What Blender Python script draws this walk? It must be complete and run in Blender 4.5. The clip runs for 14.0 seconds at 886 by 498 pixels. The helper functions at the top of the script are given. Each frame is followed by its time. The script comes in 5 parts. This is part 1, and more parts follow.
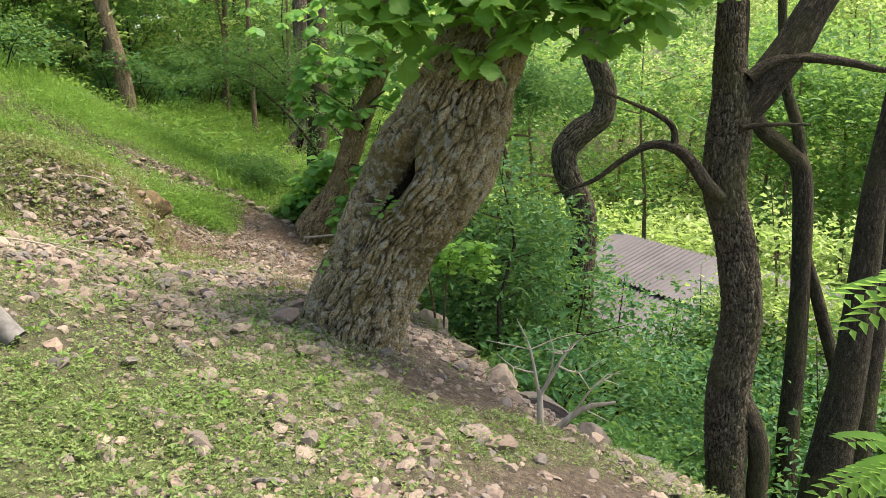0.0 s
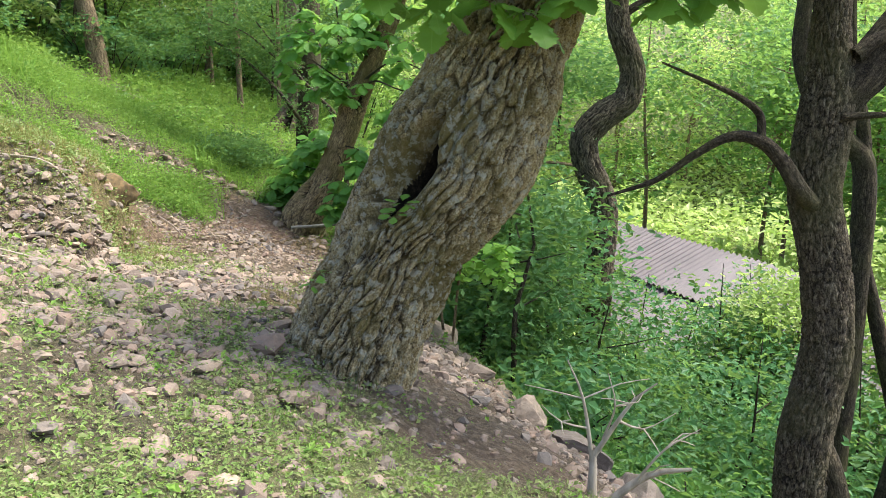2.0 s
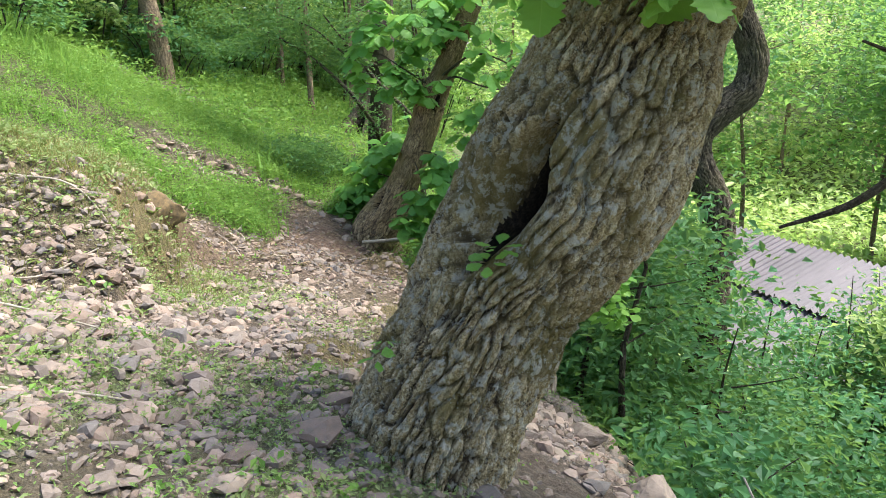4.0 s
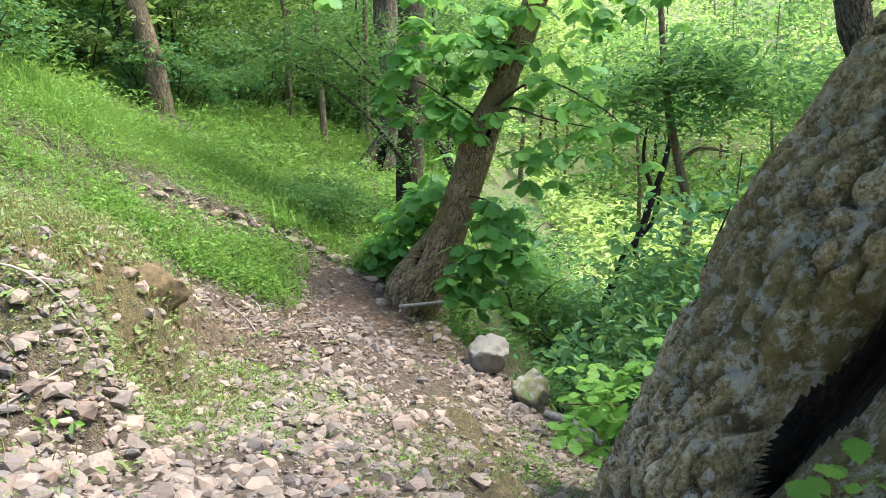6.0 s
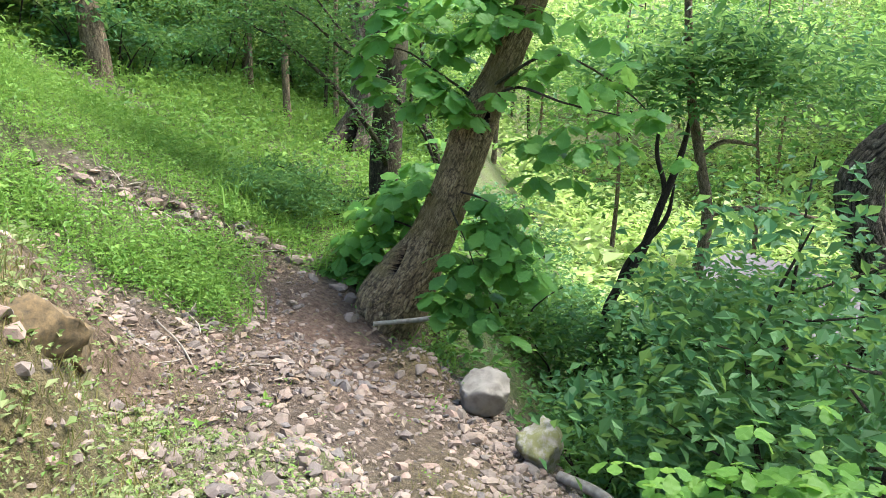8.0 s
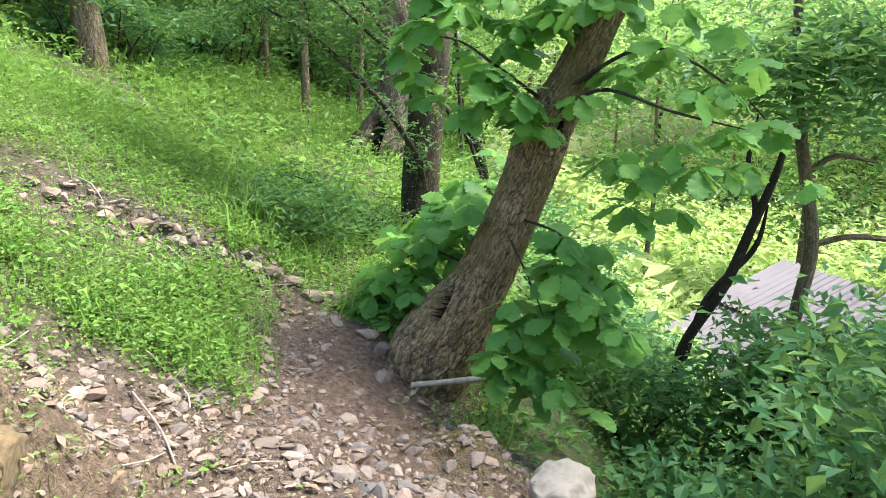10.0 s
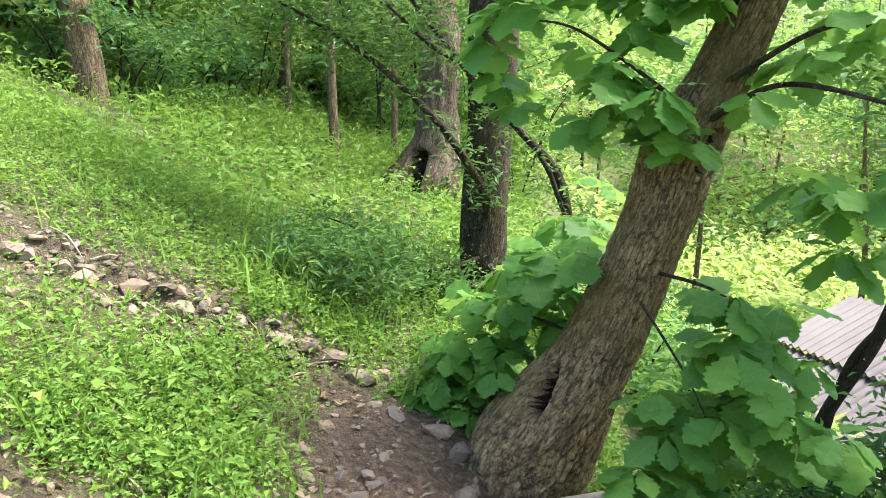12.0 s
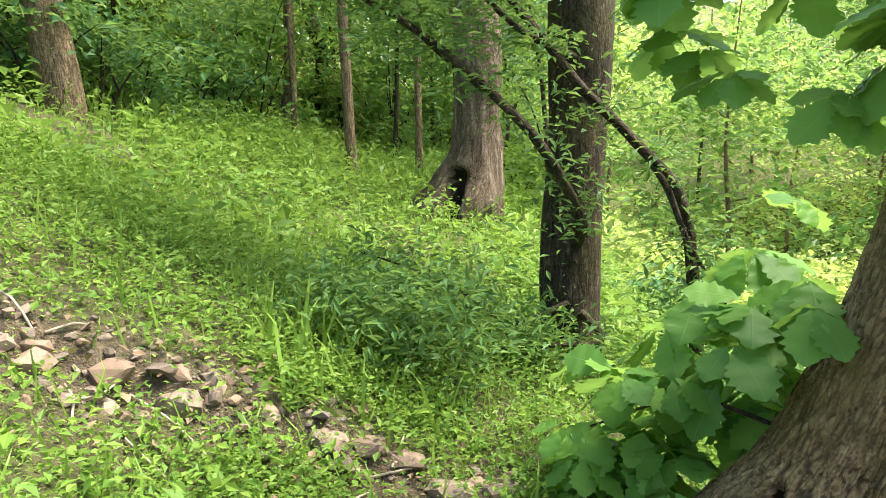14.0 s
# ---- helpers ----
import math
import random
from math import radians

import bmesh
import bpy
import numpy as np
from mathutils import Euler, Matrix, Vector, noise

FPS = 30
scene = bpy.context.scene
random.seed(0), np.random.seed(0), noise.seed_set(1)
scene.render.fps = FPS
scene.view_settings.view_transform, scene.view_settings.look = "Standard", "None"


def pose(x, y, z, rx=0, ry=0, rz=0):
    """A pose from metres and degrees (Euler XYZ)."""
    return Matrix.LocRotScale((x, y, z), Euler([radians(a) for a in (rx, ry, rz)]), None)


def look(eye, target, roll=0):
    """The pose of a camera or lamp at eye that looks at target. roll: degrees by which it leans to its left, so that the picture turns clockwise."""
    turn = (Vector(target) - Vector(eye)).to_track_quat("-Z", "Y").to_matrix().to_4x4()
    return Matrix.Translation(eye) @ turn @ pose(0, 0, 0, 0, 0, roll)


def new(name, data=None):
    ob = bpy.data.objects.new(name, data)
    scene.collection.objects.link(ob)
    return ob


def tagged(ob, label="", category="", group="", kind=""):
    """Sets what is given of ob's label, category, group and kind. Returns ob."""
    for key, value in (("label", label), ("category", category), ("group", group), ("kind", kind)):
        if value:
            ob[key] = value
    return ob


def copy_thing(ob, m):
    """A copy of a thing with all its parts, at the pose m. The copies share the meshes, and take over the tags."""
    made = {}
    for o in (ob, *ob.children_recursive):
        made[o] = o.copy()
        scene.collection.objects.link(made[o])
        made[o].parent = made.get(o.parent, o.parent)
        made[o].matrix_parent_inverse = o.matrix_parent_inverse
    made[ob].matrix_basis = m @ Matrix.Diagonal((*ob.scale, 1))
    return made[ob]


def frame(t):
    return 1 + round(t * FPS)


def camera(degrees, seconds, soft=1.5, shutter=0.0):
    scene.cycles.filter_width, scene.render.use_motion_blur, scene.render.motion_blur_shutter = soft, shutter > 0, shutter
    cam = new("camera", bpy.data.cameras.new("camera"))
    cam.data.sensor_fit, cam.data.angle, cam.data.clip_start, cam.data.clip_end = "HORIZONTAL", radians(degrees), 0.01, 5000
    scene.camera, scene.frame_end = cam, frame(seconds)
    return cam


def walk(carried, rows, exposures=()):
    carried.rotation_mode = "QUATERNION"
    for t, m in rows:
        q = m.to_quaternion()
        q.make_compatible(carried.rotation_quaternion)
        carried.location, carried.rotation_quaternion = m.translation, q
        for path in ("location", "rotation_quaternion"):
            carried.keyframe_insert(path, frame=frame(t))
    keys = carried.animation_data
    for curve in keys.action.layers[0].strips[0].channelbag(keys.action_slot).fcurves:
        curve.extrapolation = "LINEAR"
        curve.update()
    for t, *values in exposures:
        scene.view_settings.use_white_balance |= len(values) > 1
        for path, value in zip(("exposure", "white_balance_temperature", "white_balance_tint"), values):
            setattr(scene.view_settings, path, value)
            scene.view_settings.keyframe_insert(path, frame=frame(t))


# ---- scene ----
cam = camera(56.7, 14.0, soft=0.6)
METRES, EYE, TILT, LEAN, TURN = 9.0, 1.4, -11.0, 0.0, 0.0
ROWS = [
    (0.0, 0.0, 0.0, 0.0, 0.0, 0.0, 0.0),
    (0.5, -0.0035, 0.0421, 0.0016, -0.69, -0.27, 0.19),
    (1.0, -0.0063, 0.0724, 0.0068, -1.13, -0.57, 0.29),
    (1.5, -0.0097, 0.0945, 0.0107, -0.95, -1.08, -0.96),
    (2.0, -0.0218, 0.1204, 0.0181, -0.92, -1.39, -1.26),
    (2.5, -0.0251, 0.1404, 0.0223, -1.27, -1.88, -0.21),
    (3.0, -0.0254, 0.1683, 0.0289, 1.97, -1.41, -0.18),
    (5.5, -0.0764, 0.3573, 0.057, 5.14, -2.59, -0.8),
    (6.0, -0.0984, 0.392, 0.07, 4.3, 0.08, -0.12),
    (6.5, -0.1119, 0.4204, 0.0741, 3.66, 0.2, 1.46),
    (7.0, -0.1165, 0.4568, 0.0808, 2.9, -0.38, -0.63),
    (7.5, -0.1246, 0.4928, 0.0876, 2.11, -1.07, -2.23),
    (8.0, -0.1274, 0.5273, 0.0957, 1.66, -1.68, -1.71),
    (8.5, -0.1351, 0.556, 0.1051, 4.87, -1.94, -1.73),
    (11.0, -0.179, 0.7378, 0.1251, 1.56, -2.37, -3.16),
    (11.5, -0.1917, 0.7716, 0.1236, 1.62, -1.26, -3.33),
    (12.0, -0.2042, 0.8058, 0.129, 4.06, 0.3, -1.31),
    (12.5, -0.2194, 0.8426, 0.1345, 4.75, 1.0, -0.82),
    (13.0, -0.2353, 0.8775, 0.1353, 4.25, 0.99, -0.44),
    (13.5, -0.2478, 0.9094, 0.1393, 4.41, 2.12, 0.03),
    (14.0, -0.2615, 0.942, 0.1397, 3.59, 2.09, 0.13),
]
EXPOSURE = 1.3
walk(cam, [(t, pose(0, 0, EYE, TILT, LEAN, TURN) @ pose(METRES * x, METRES * y, METRES * z, 90 + pitch, roll, yaw)) for t, x, y, z, yaw, pitch, roll in ROWS],
     exposures=[(0.0, EXPOSURE - 0.15, 6750, 10), (2.0, EXPOSURE + 0.1, 6300, 10), (5.5, EXPOSURE + 0.22, 5900, 10), (8.5, EXPOSURE + 0.25, 5800, 11), (11.0, EXPOSURE + 0.65, 6100, 12), (12.5, EXPOSURE + 0.58, 6400, 11), (14.0, EXPOSURE + 0.5, 6950, 10)])

# ---- world, sun ----
SUN_ELEV, SUN_AZ = 63.0, 80.0          # degrees; azimuth from +y towards +x
world = bpy.data.worlds.new("world")
scene.world = world
world.use_nodes = True
wn = world.node_tree
sky = wn.nodes.new("ShaderNodeTexSky")
sky.sky_type = "NISHITA"
sky.sun_disc = False
sky.sun_elevation, sky.sun_rotation = radians(SUN_ELEV), radians(SUN_AZ)
sky.air_density, sky.dust_density, sky.ozone_density = 1.0, 2.5, 1.0
wn.nodes["Background"].inputs["Strength"].default_value = 0.15
wn.links.new(sky.outputs[0], wn.nodes["Background"].inputs["Color"])
sun_data = bpy.data.lights.new("sun", "SUN")
sun_data.energy, sun_data.angle, sun_data.color = 4.4, radians(28), (1.0, 0.95, 0.86)
sun = new("sun", sun_data)
sx, sy = math.sin(radians(SUN_AZ)), math.cos(radians(SUN_AZ))
sun.matrix_world = look((20 * sx, 20 * sy, 20 * math.tan(radians(SUN_ELEV))), (0, 0, 0))

rng = np.random.default_rng(7)


# ---- materials ----
def mat(name):
    m = bpy.data.materials.new(name)
    m.use_nodes = True
    nt = m.node_tree
    return m, nt, nt.nodes["Principled BSDF"]


def node(nt, kind, **inputs):
    n = nt.nodes.new(kind)
    for key, value in inputs.items():
        n.inputs[key.replace("_", " ")].default_value = value
    return n


def coords(nt, output="Object", scale=(1, 1, 1)):
    tc = nt.nodes.new("ShaderNodeTexCoord")
    mp = nt.nodes.new("ShaderNodeMapping")
    mp.inputs["Scale"].default_value = scale
    nt.links.new(tc.outputs[output], mp.inputs["Vector"])
    return mp.outputs["Vector"]


def noise_tex(nt, vec, scale, detail=4.0, rough=0.55):
    n = node(nt, "ShaderNodeTexNoise", Scale=scale, Detail=detail, Roughness=rough)
    nt.links.new(vec, n.inputs["Vector"])
    return n.outputs["Fac"]


def ramp(nt, fac, stops):
    r = nt.nodes.new("ShaderNodeValToRGB")
    while len(r.color_ramp.elements) < len(stops):
        r.color_ramp.elements.new(0.5)
    for e, (p, c) in zip(r.color_ramp.elements, stops):
        e.position = p
        e.color = (*c, 1) if not isinstance(c, float) else (c, c, c, 1)
    nt.links.new(fac, r.inputs["Fac"])
    return r.outputs["Color"]


def mixc(nt, fac, a, b):
    m = nt.nodes.new("ShaderNodeMix")
    m.data_type = "RGBA"
    for value, sock in ((fac, m.inputs[0]), (a, m.inputs[6]), (b, m.inputs[7])):
        if isinstance(value, bpy.types.NodeSocket):
            nt.links.new(value, sock)
        elif isinstance(value, tuple):
            sock.default_value = (*value, 1)
        else:
            sock.default_value = value
    return m.outputs[2]


def bump(nt, bsdf, height, strength, distance):
    b = node(nt, "ShaderNodeBump", Strength=strength, Distance=distance)
    nt.links.new(height, b.inputs["Height"])
    nt.links.new(b.outputs["Normal"], bsdf.inputs["Normal"])


def bark_material(name, dark, mid, light, lichen=0.0, moss=0.0, plate=(40, 9), moss_color=(0.10, 0.10, 0.03), flakes=0.4, edge=0.3, crust=0.4, ridged=False):
    """Furrowed bark in long plates. The UV map runs in metres: round the trunk and along it."""
    m, nt, b = mat(name)
    uv = coords(nt, "UV", (plate[0], plate[1], 1))
    warp = node(nt, "ShaderNodeTexNoise", Scale=0.9, Detail=4.0)
    nt.links.new(uv, warp.inputs["Vector"])
    add = nt.nodes.new("ShaderNodeVectorMath")
    add.operation = "MULTIPLY_ADD"
    nt.links.new(warp.outputs["Color"], add.inputs[0])
    add.inputs[1].default_value = (1.6, 1.6, 0)
    nt.links.new(uv, add.inputs[2])
    vor = node(nt, "ShaderNodeTexVoronoi", Scale=1.0)
    vor.feature = "DISTANCE_TO_EDGE"
    nt.links.new(add.outputs[0], vor.inputs["Vector"])
    cell = node(nt, "ShaderNodeTexVoronoi", Scale=1.0)
    nt.links.new(add.outputs[0], cell.inputs["Vector"])
    obj = coords(nt)
    broad = noise_tex(nt, obj, 2.3, 3)
    fine = noise_tex(nt, obj, 70, 4, 0.65)
    furrow = noise_tex(nt, add.outputs[0], 0.55, 6, 0.68)
    flake = noise_tex(nt, coords(nt, "Object", (1, 1, 0.5)), 46, 5, 0.72)
    mixed = nt.nodes.new("ShaderNodeMath")
    mixed.operation = "MULTIPLY_ADD"
    nt.links.new(flake, mixed.inputs[0])
    mixed.inputs[1].default_value = flakes
    part_way = nt.nodes.new("ShaderNodeMath")
    part_way.operation = "MULTIPLY"
    nt.links.new(furrow, part_way.inputs[0])
    part_way.inputs[1].default_value = 1 - flakes
    nt.links.new(part_way.outputs[0], mixed.inputs[2])
    face = ramp(nt, mixed.outputs[0], [(0.42, dark), (0.47, mid), (0.52, mid), (0.59, light)])
    col = mixc(nt, ramp(nt, cell.outputs["Color"], [(0.2, 0.0), (0.9, 0.3)]), face, mid)
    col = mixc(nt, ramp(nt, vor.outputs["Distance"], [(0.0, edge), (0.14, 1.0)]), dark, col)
    speck = noise_tex(nt, obj, 95, 4, 0.75)
    col = mixc(nt, ramp(nt, speck, [(0.50, 0.0), (0.62, crust)]), col, light)
    col = mixc(nt, ramp(nt, speck, [(0.36, crust), (0.47, 0.0)]), col, dark)
    # dark bark colour in the low furrows also paints in their shade
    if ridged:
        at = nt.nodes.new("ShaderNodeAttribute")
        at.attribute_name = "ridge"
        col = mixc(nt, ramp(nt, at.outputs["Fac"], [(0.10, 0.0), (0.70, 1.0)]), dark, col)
    if moss:
        col = mixc(nt, ramp(nt, broad, [(0.48, 0.0), (0.66, moss)]), col, moss_color)
    if lichen:
        spots = noise_tex(nt, obj, 21, 5, 0.72)
        col = mixc(nt, ramp(nt, spots, [(0.53, 0.0), (0.59, lichen)]), col, (0.54, 0.52, 0.43))
        spots2 = noise_tex(nt, coords(nt, "Object", (1, 1.3, 0.8)), 5.3, 6, 0.75)
        col = mixc(nt, ramp(nt, spots2, [(0.60, 0.0), (0.64, lichen)]), col, (0.46, 0.47, 0.37))
    nt.links.new(col, b.inputs["Base Color"])
    b.inputs["Roughness"].default_value = 0.92
    b.inputs["Specular IOR Level"].default_value = 0.2
    high = nt.nodes.new("ShaderNodeMath")
    high.operation = "MULTIPLY_ADD"
    nt.links.new(speck, high.inputs[0])
    high.inputs[1].default_value = 0.3 + crust
    nt.links.new(mixc(nt, 0.65, ramp(nt, vor.outputs["Distance"], [(0.0, 0.0), (0.28, 1.0)]), ramp(nt, mixed.outputs[0], [(0.40, 0.0), (0.60, 1.0)])), high.inputs[2])
    bump(nt, b, high.outputs[0], 1.0, 0.6 / plate[0])
    return m


def leaf_material(name, colors, glow=0.45, rough=0.45, veins=False):
    """Thin leaf: glossy skin over a body that lets light through; hue varies leaf by leaf."""
    m, nt, b = mat(name)
    geo = nt.nodes.new("ShaderNodeNewGeometry")
    n = len(colors)
    col = ramp(nt, geo.outputs["Random Per Island"], [(i / max(1, n - 1), c) for i, c in enumerate(colors)])
    patch = noise_tex(nt, coords(nt), 1.7, 3)
    col = mixc(nt, ramp(nt, patch, [(0.35, 0.0), (0.75, 0.4)]), col, colors[-1])
    if veins:
        sep = nt.nodes.new("ShaderNodeSeparateXYZ")
        nt.links.new(coords(nt, "UV"), sep.inputs[0])
        side = nt.nodes.new("ShaderNodeMath")
        side.operation = "ABSOLUTE"
        nt.links.new(sep.outputs["X"], side.inputs[0])
        rib = nt.nodes.new("ShaderNodeMath")
        rib.operation = "MULTIPLY_ADD"
        nt.links.new(side.outputs[0], rib.inputs[0])
        rib.inputs[1].default_value = -0.75
        nt.links.new(sep.outputs["Y"], rib.inputs[2])
        wave = nt.nodes.new("ShaderNodeMath")
        wave.operation = "PINGPONG"
        nt.links.new(rib.outputs[0], wave.inputs[0])
        wave.inputs[1].default_value = 0.055
        line = mixc(nt, ramp(nt, side.outputs[0], [(0.006, 0.7), (0.016, 0.0)]), ramp(nt, wave.outputs[0], [(0.002, 0.35), (0.007, 0.0)]), (1.0, 1.0, 1.0))
        col = mixc(nt, line, col, mixc(nt, 0.3, col, (0.36, 0.52, 0.16)))
        bump(nt, b, line, 0.35, 0.004)
    nt.links.new(col, b.inputs["Base Color"])
    b.inputs["Roughness"].default_value = rough
    b.inputs["Specular IOR Level"].default_value = 0.28
    tr = nt.nodes.new("ShaderNodeBsdfTranslucent")
    warm = mixc(nt, 0.5, col, (0.36, 0.52, 0.10))
    nt.links.new(warm, tr.inputs["Color"])
    mx = nt.nodes.new("ShaderNodeMixShader")
    mx.inputs[0].default_value = glow
    nt.links.new(b.outputs[0], mx.inputs[1])
    nt.links.new(tr.outputs[0], mx.inputs[2])
    nt.links.new(mx.outputs[0], nt.nodes["Material Output"].inputs["Surface"])
    return m


def stone_material(name, tones, moss=0.0, per="Object"):
    m, nt, b = mat(name)
    if per == "Object":
        src = nt.nodes.new("ShaderNodeObjectInfo").outputs["Random"]
    else:
        src = nt.nodes.new("ShaderNodeNewGeometry").outputs["Random Per Island"]
    col = ramp(nt, src, [(i / (len(tones) - 1), c) for i, c in enumerate(tones)])
    obj = coords(nt)
    grain = noise_tex(nt, obj, 55, 5, 0.7)
    stain = noise_tex(nt, obj, 7, 4)
    col = mixc(nt, ramp(nt, grain, [(0.35, 0.0), (0.75, 0.3)]), col, (0.36, 0.325, 0.27))
    col = mixc(nt, ramp(nt, stain, [(0.45, 0.0), (0.7, 0.6)]), col, (0.14, 0.11, 0.08))
    if moss:
        col = mixc(nt, ramp(nt, noise_tex(nt, obj, 5, 6, 0.7), [(0.42, 0.0), (0.55, moss)]), col, (0.16, 0.16, 0.04))
    nt.links.new(col, b.inputs["Base Color"])
    b.inputs["Roughness"].default_value = 0.88
    bump(nt, b, grain, 0.5, 0.01)
    return m


def ground_material():
    m, nt, b = mat("soil")
    at = nt.nodes.new("ShaderNodeAttribute")
    at.attribute_name = "cover"
    sep = nt.nodes.new("ShaderNodeSeparateColor")
    nt.links.new(at.outputs["Color"], sep.inputs[0])
    obj = coords(nt)
    n1, n2, n3 = noise_tex(nt, obj, 26, 6, 0.7), noise_tex(nt, obj, 3.1, 5, 0.65), noise_tex(nt, obj, 110, 3)
    col = ramp(nt, n1, [(0.3, (0.045, 0.032, 0.021)), (0.5, (0.115, 0.082, 0.052)), (0.7, (0.225, 0.168, 0.112))])
    red = ramp(nt, n1, [(0.3, (0.085, 0.05, 0.03)), (0.5, (0.185, 0.113, 0.072)), (0.72, (0.32, 0.215, 0.145))])
    col = mixc(nt, sep.outputs[1], col, red)
    green = ramp(nt, n1, [(0.3, (0.07, 0.085, 0.025)), (0.65, (0.17, 0.21, 0.055)), (0.8, (0.25, 0.26, 0.10))])
    gfac = nt.nodes.new("ShaderNodeMath")
    gfac.operation = "MULTIPLY"
    nt.links.new(sep.outputs[0], gfac.inputs[0])
    nt.links.new(ramp(nt, n2, [(0.3, 0.55), (0.55, 1.0)]), gfac.inputs[1])
    col = mixc(nt, gfac.outputs[0], col, green)
    moss = ramp(nt, n1, [(0.3, (0.07, 0.052, 0.02)), (0.55, (0.18, 0.135, 0.048)), (0.78, (0.31, 0.215, 0.09))])
    col = mixc(nt, sep.outputs[2], col, moss)
    nt.links.new(col, b.inputs["Base Color"])
    b.inputs["Roughness"].default_value = 0.95
    both = nt.nodes.new("ShaderNodeMath")
    nt.links.new(n1, both.inputs[0])
    nt.links.new(n3, both.inputs[1])
    bump(nt, b, both.outputs[0], 1.0, 0.035)
    return m


def plain_material(name, c1, c2, scale=12.0, rough=0.8, metal=0.0, stretch=(1, 1, 1)):
    m, nt, b = mat(name)
    n1 = noise_tex(nt, coords(nt, "Object", stretch), scale, 5, 0.6)
    nt.links.new(ramp(nt, n1, [(0.3, c1), (0.7, c2)]), b.inputs["Base Color"])
    b.inputs["Roughness"].default_value = rough
    b.inputs["Metallic"].default_value = metal
    bump(nt, b, n1, 0.3, 0.01)
    return m


M_SOIL = ground_material()
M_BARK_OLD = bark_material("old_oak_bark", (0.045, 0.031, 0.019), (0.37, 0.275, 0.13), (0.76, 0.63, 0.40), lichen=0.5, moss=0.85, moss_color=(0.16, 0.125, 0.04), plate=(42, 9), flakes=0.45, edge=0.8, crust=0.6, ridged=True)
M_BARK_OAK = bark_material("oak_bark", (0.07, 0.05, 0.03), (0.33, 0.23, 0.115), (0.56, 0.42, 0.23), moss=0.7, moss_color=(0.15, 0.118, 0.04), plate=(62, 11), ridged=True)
M_BARK_DARK = bark_material("dark_bark", (0.011, 0.008, 0.006), (0.052, 0.040, 0.027), (0.15, 0.118, 0.08), moss=0.3, plate=(60, 14))
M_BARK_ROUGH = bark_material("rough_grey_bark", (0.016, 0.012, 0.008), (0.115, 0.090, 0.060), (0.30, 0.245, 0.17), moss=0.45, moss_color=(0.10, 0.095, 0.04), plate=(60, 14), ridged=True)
M_BARK_LIMB = bark_material("oak_limb_bark", (0.05, 0.035, 0.022), (0.20, 0.145, 0.085), (0.38, 0.28, 0.17), plate=(62, 11))
M_BARK_PALE = bark_material("pale_bark", (0.05, 0.034, 0.022), (0.15, 0.11, 0.075), (0.38, 0.30, 0.225), plate=(24, 4))
# hollow wood, coloured near black for the shade inside the holes
M_HOLLOW_SHADE = bark_material("shaded_hollow_wood", (0.010, 0.0075, 0.005), (0.035, 0.025, 0.016), (0.10, 0.07, 0.045), plate=(30, 6))
M_TWIG = bark_material("twig_bark", (0.015, 0.012, 0.009), (0.04, 0.03, 0.022), (0.08, 0.062, 0.046), plate=(120, 30))
M_DEAD = plain_material("dead_wood", (0.25, 0.20, 0.14), (0.48, 0.41, 0.32), 30, 0.85, stretch=(1, 1, 0.3))
M_OAKLEAF = leaf_material("oak_leaf", [(0.07, 0.20, 0.045), (0.12, 0.30, 0.058), (0.19, 0.39, 0.07)], 0.5, 0.5, True)
M_OAKLEAF_LIGHT = leaf_material("light_oak_leaf", [(0.11, 0.26, 0.035), (0.16, 0.34, 0.05), (0.23, 0.41, 0.07)], 0.52, 0.45, True)
M_LEAF_DEEP = leaf_material("deep_green_leaf", [(0.03, 0.11, 0.045), (0.055, 0.165, 0.06), (0.09, 0.22, 0.075)], 0.45, 0.5)
M_LEAF_DARK = leaf_material("dark_small_leaf", [(0.036, 0.10, 0.03), (0.056, 0.145, 0.042), (0.09, 0.195, 0.055)], 0.35, 0.6)
M_LEAF_MID = leaf_material("green_leaf", [(0.055, 0.15, 0.04), (0.09, 0.22, 0.052), (0.15, 0.29, 0.07)], 0.52)
M_LEAF_SUN = leaf_material("yellow_green_leaf", [(0.24, 0.36, 0.08), (0.39, 0.50, 0.15), (0.58, 0.64, 0.27)], 0.58)
M_HERB = leaf_material("herb_leaf", [(0.075, 0.17, 0.026), (0.135, 0.265, 0.038), (0.225, 0.35, 0.06)], 0.4, 0.55)
M_HERB_DULL = leaf_material("dull_herb_leaf", [(0.11, 0.16, 0.045), (0.17, 0.23, 0.07), (0.27, 0.29, 0.12)], 0.35, 0.6)
M_HERB_SOFT = leaf_material("soft_herb_leaf", [(0.10, 0.18, 0.04), (0.17, 0.265, 0.065), (0.26, 0.33, 0.11)], 0.38, 0.6)
M_GRASS = leaf_material("grass_blade", [(0.10, 0.21, 0.026), (0.155, 0.29, 0.04), (0.235, 0.37, 0.06)], 0.4, 0.5)
M_BROWN = leaf_material("brown_leaf", [(0.10, 0.062, 0.038), (0.20, 0.14, 0.09), (0.32, 0.25, 0.18), (0.24, 0.15, 0.085)], 0.12, 0.7)
M_MOSS = leaf_material("moss_tuft", [(0.10, 0.095, 0.03), (0.17, 0.155, 0.045), (0.25, 0.20, 0.07)], 0.2, 0.8)
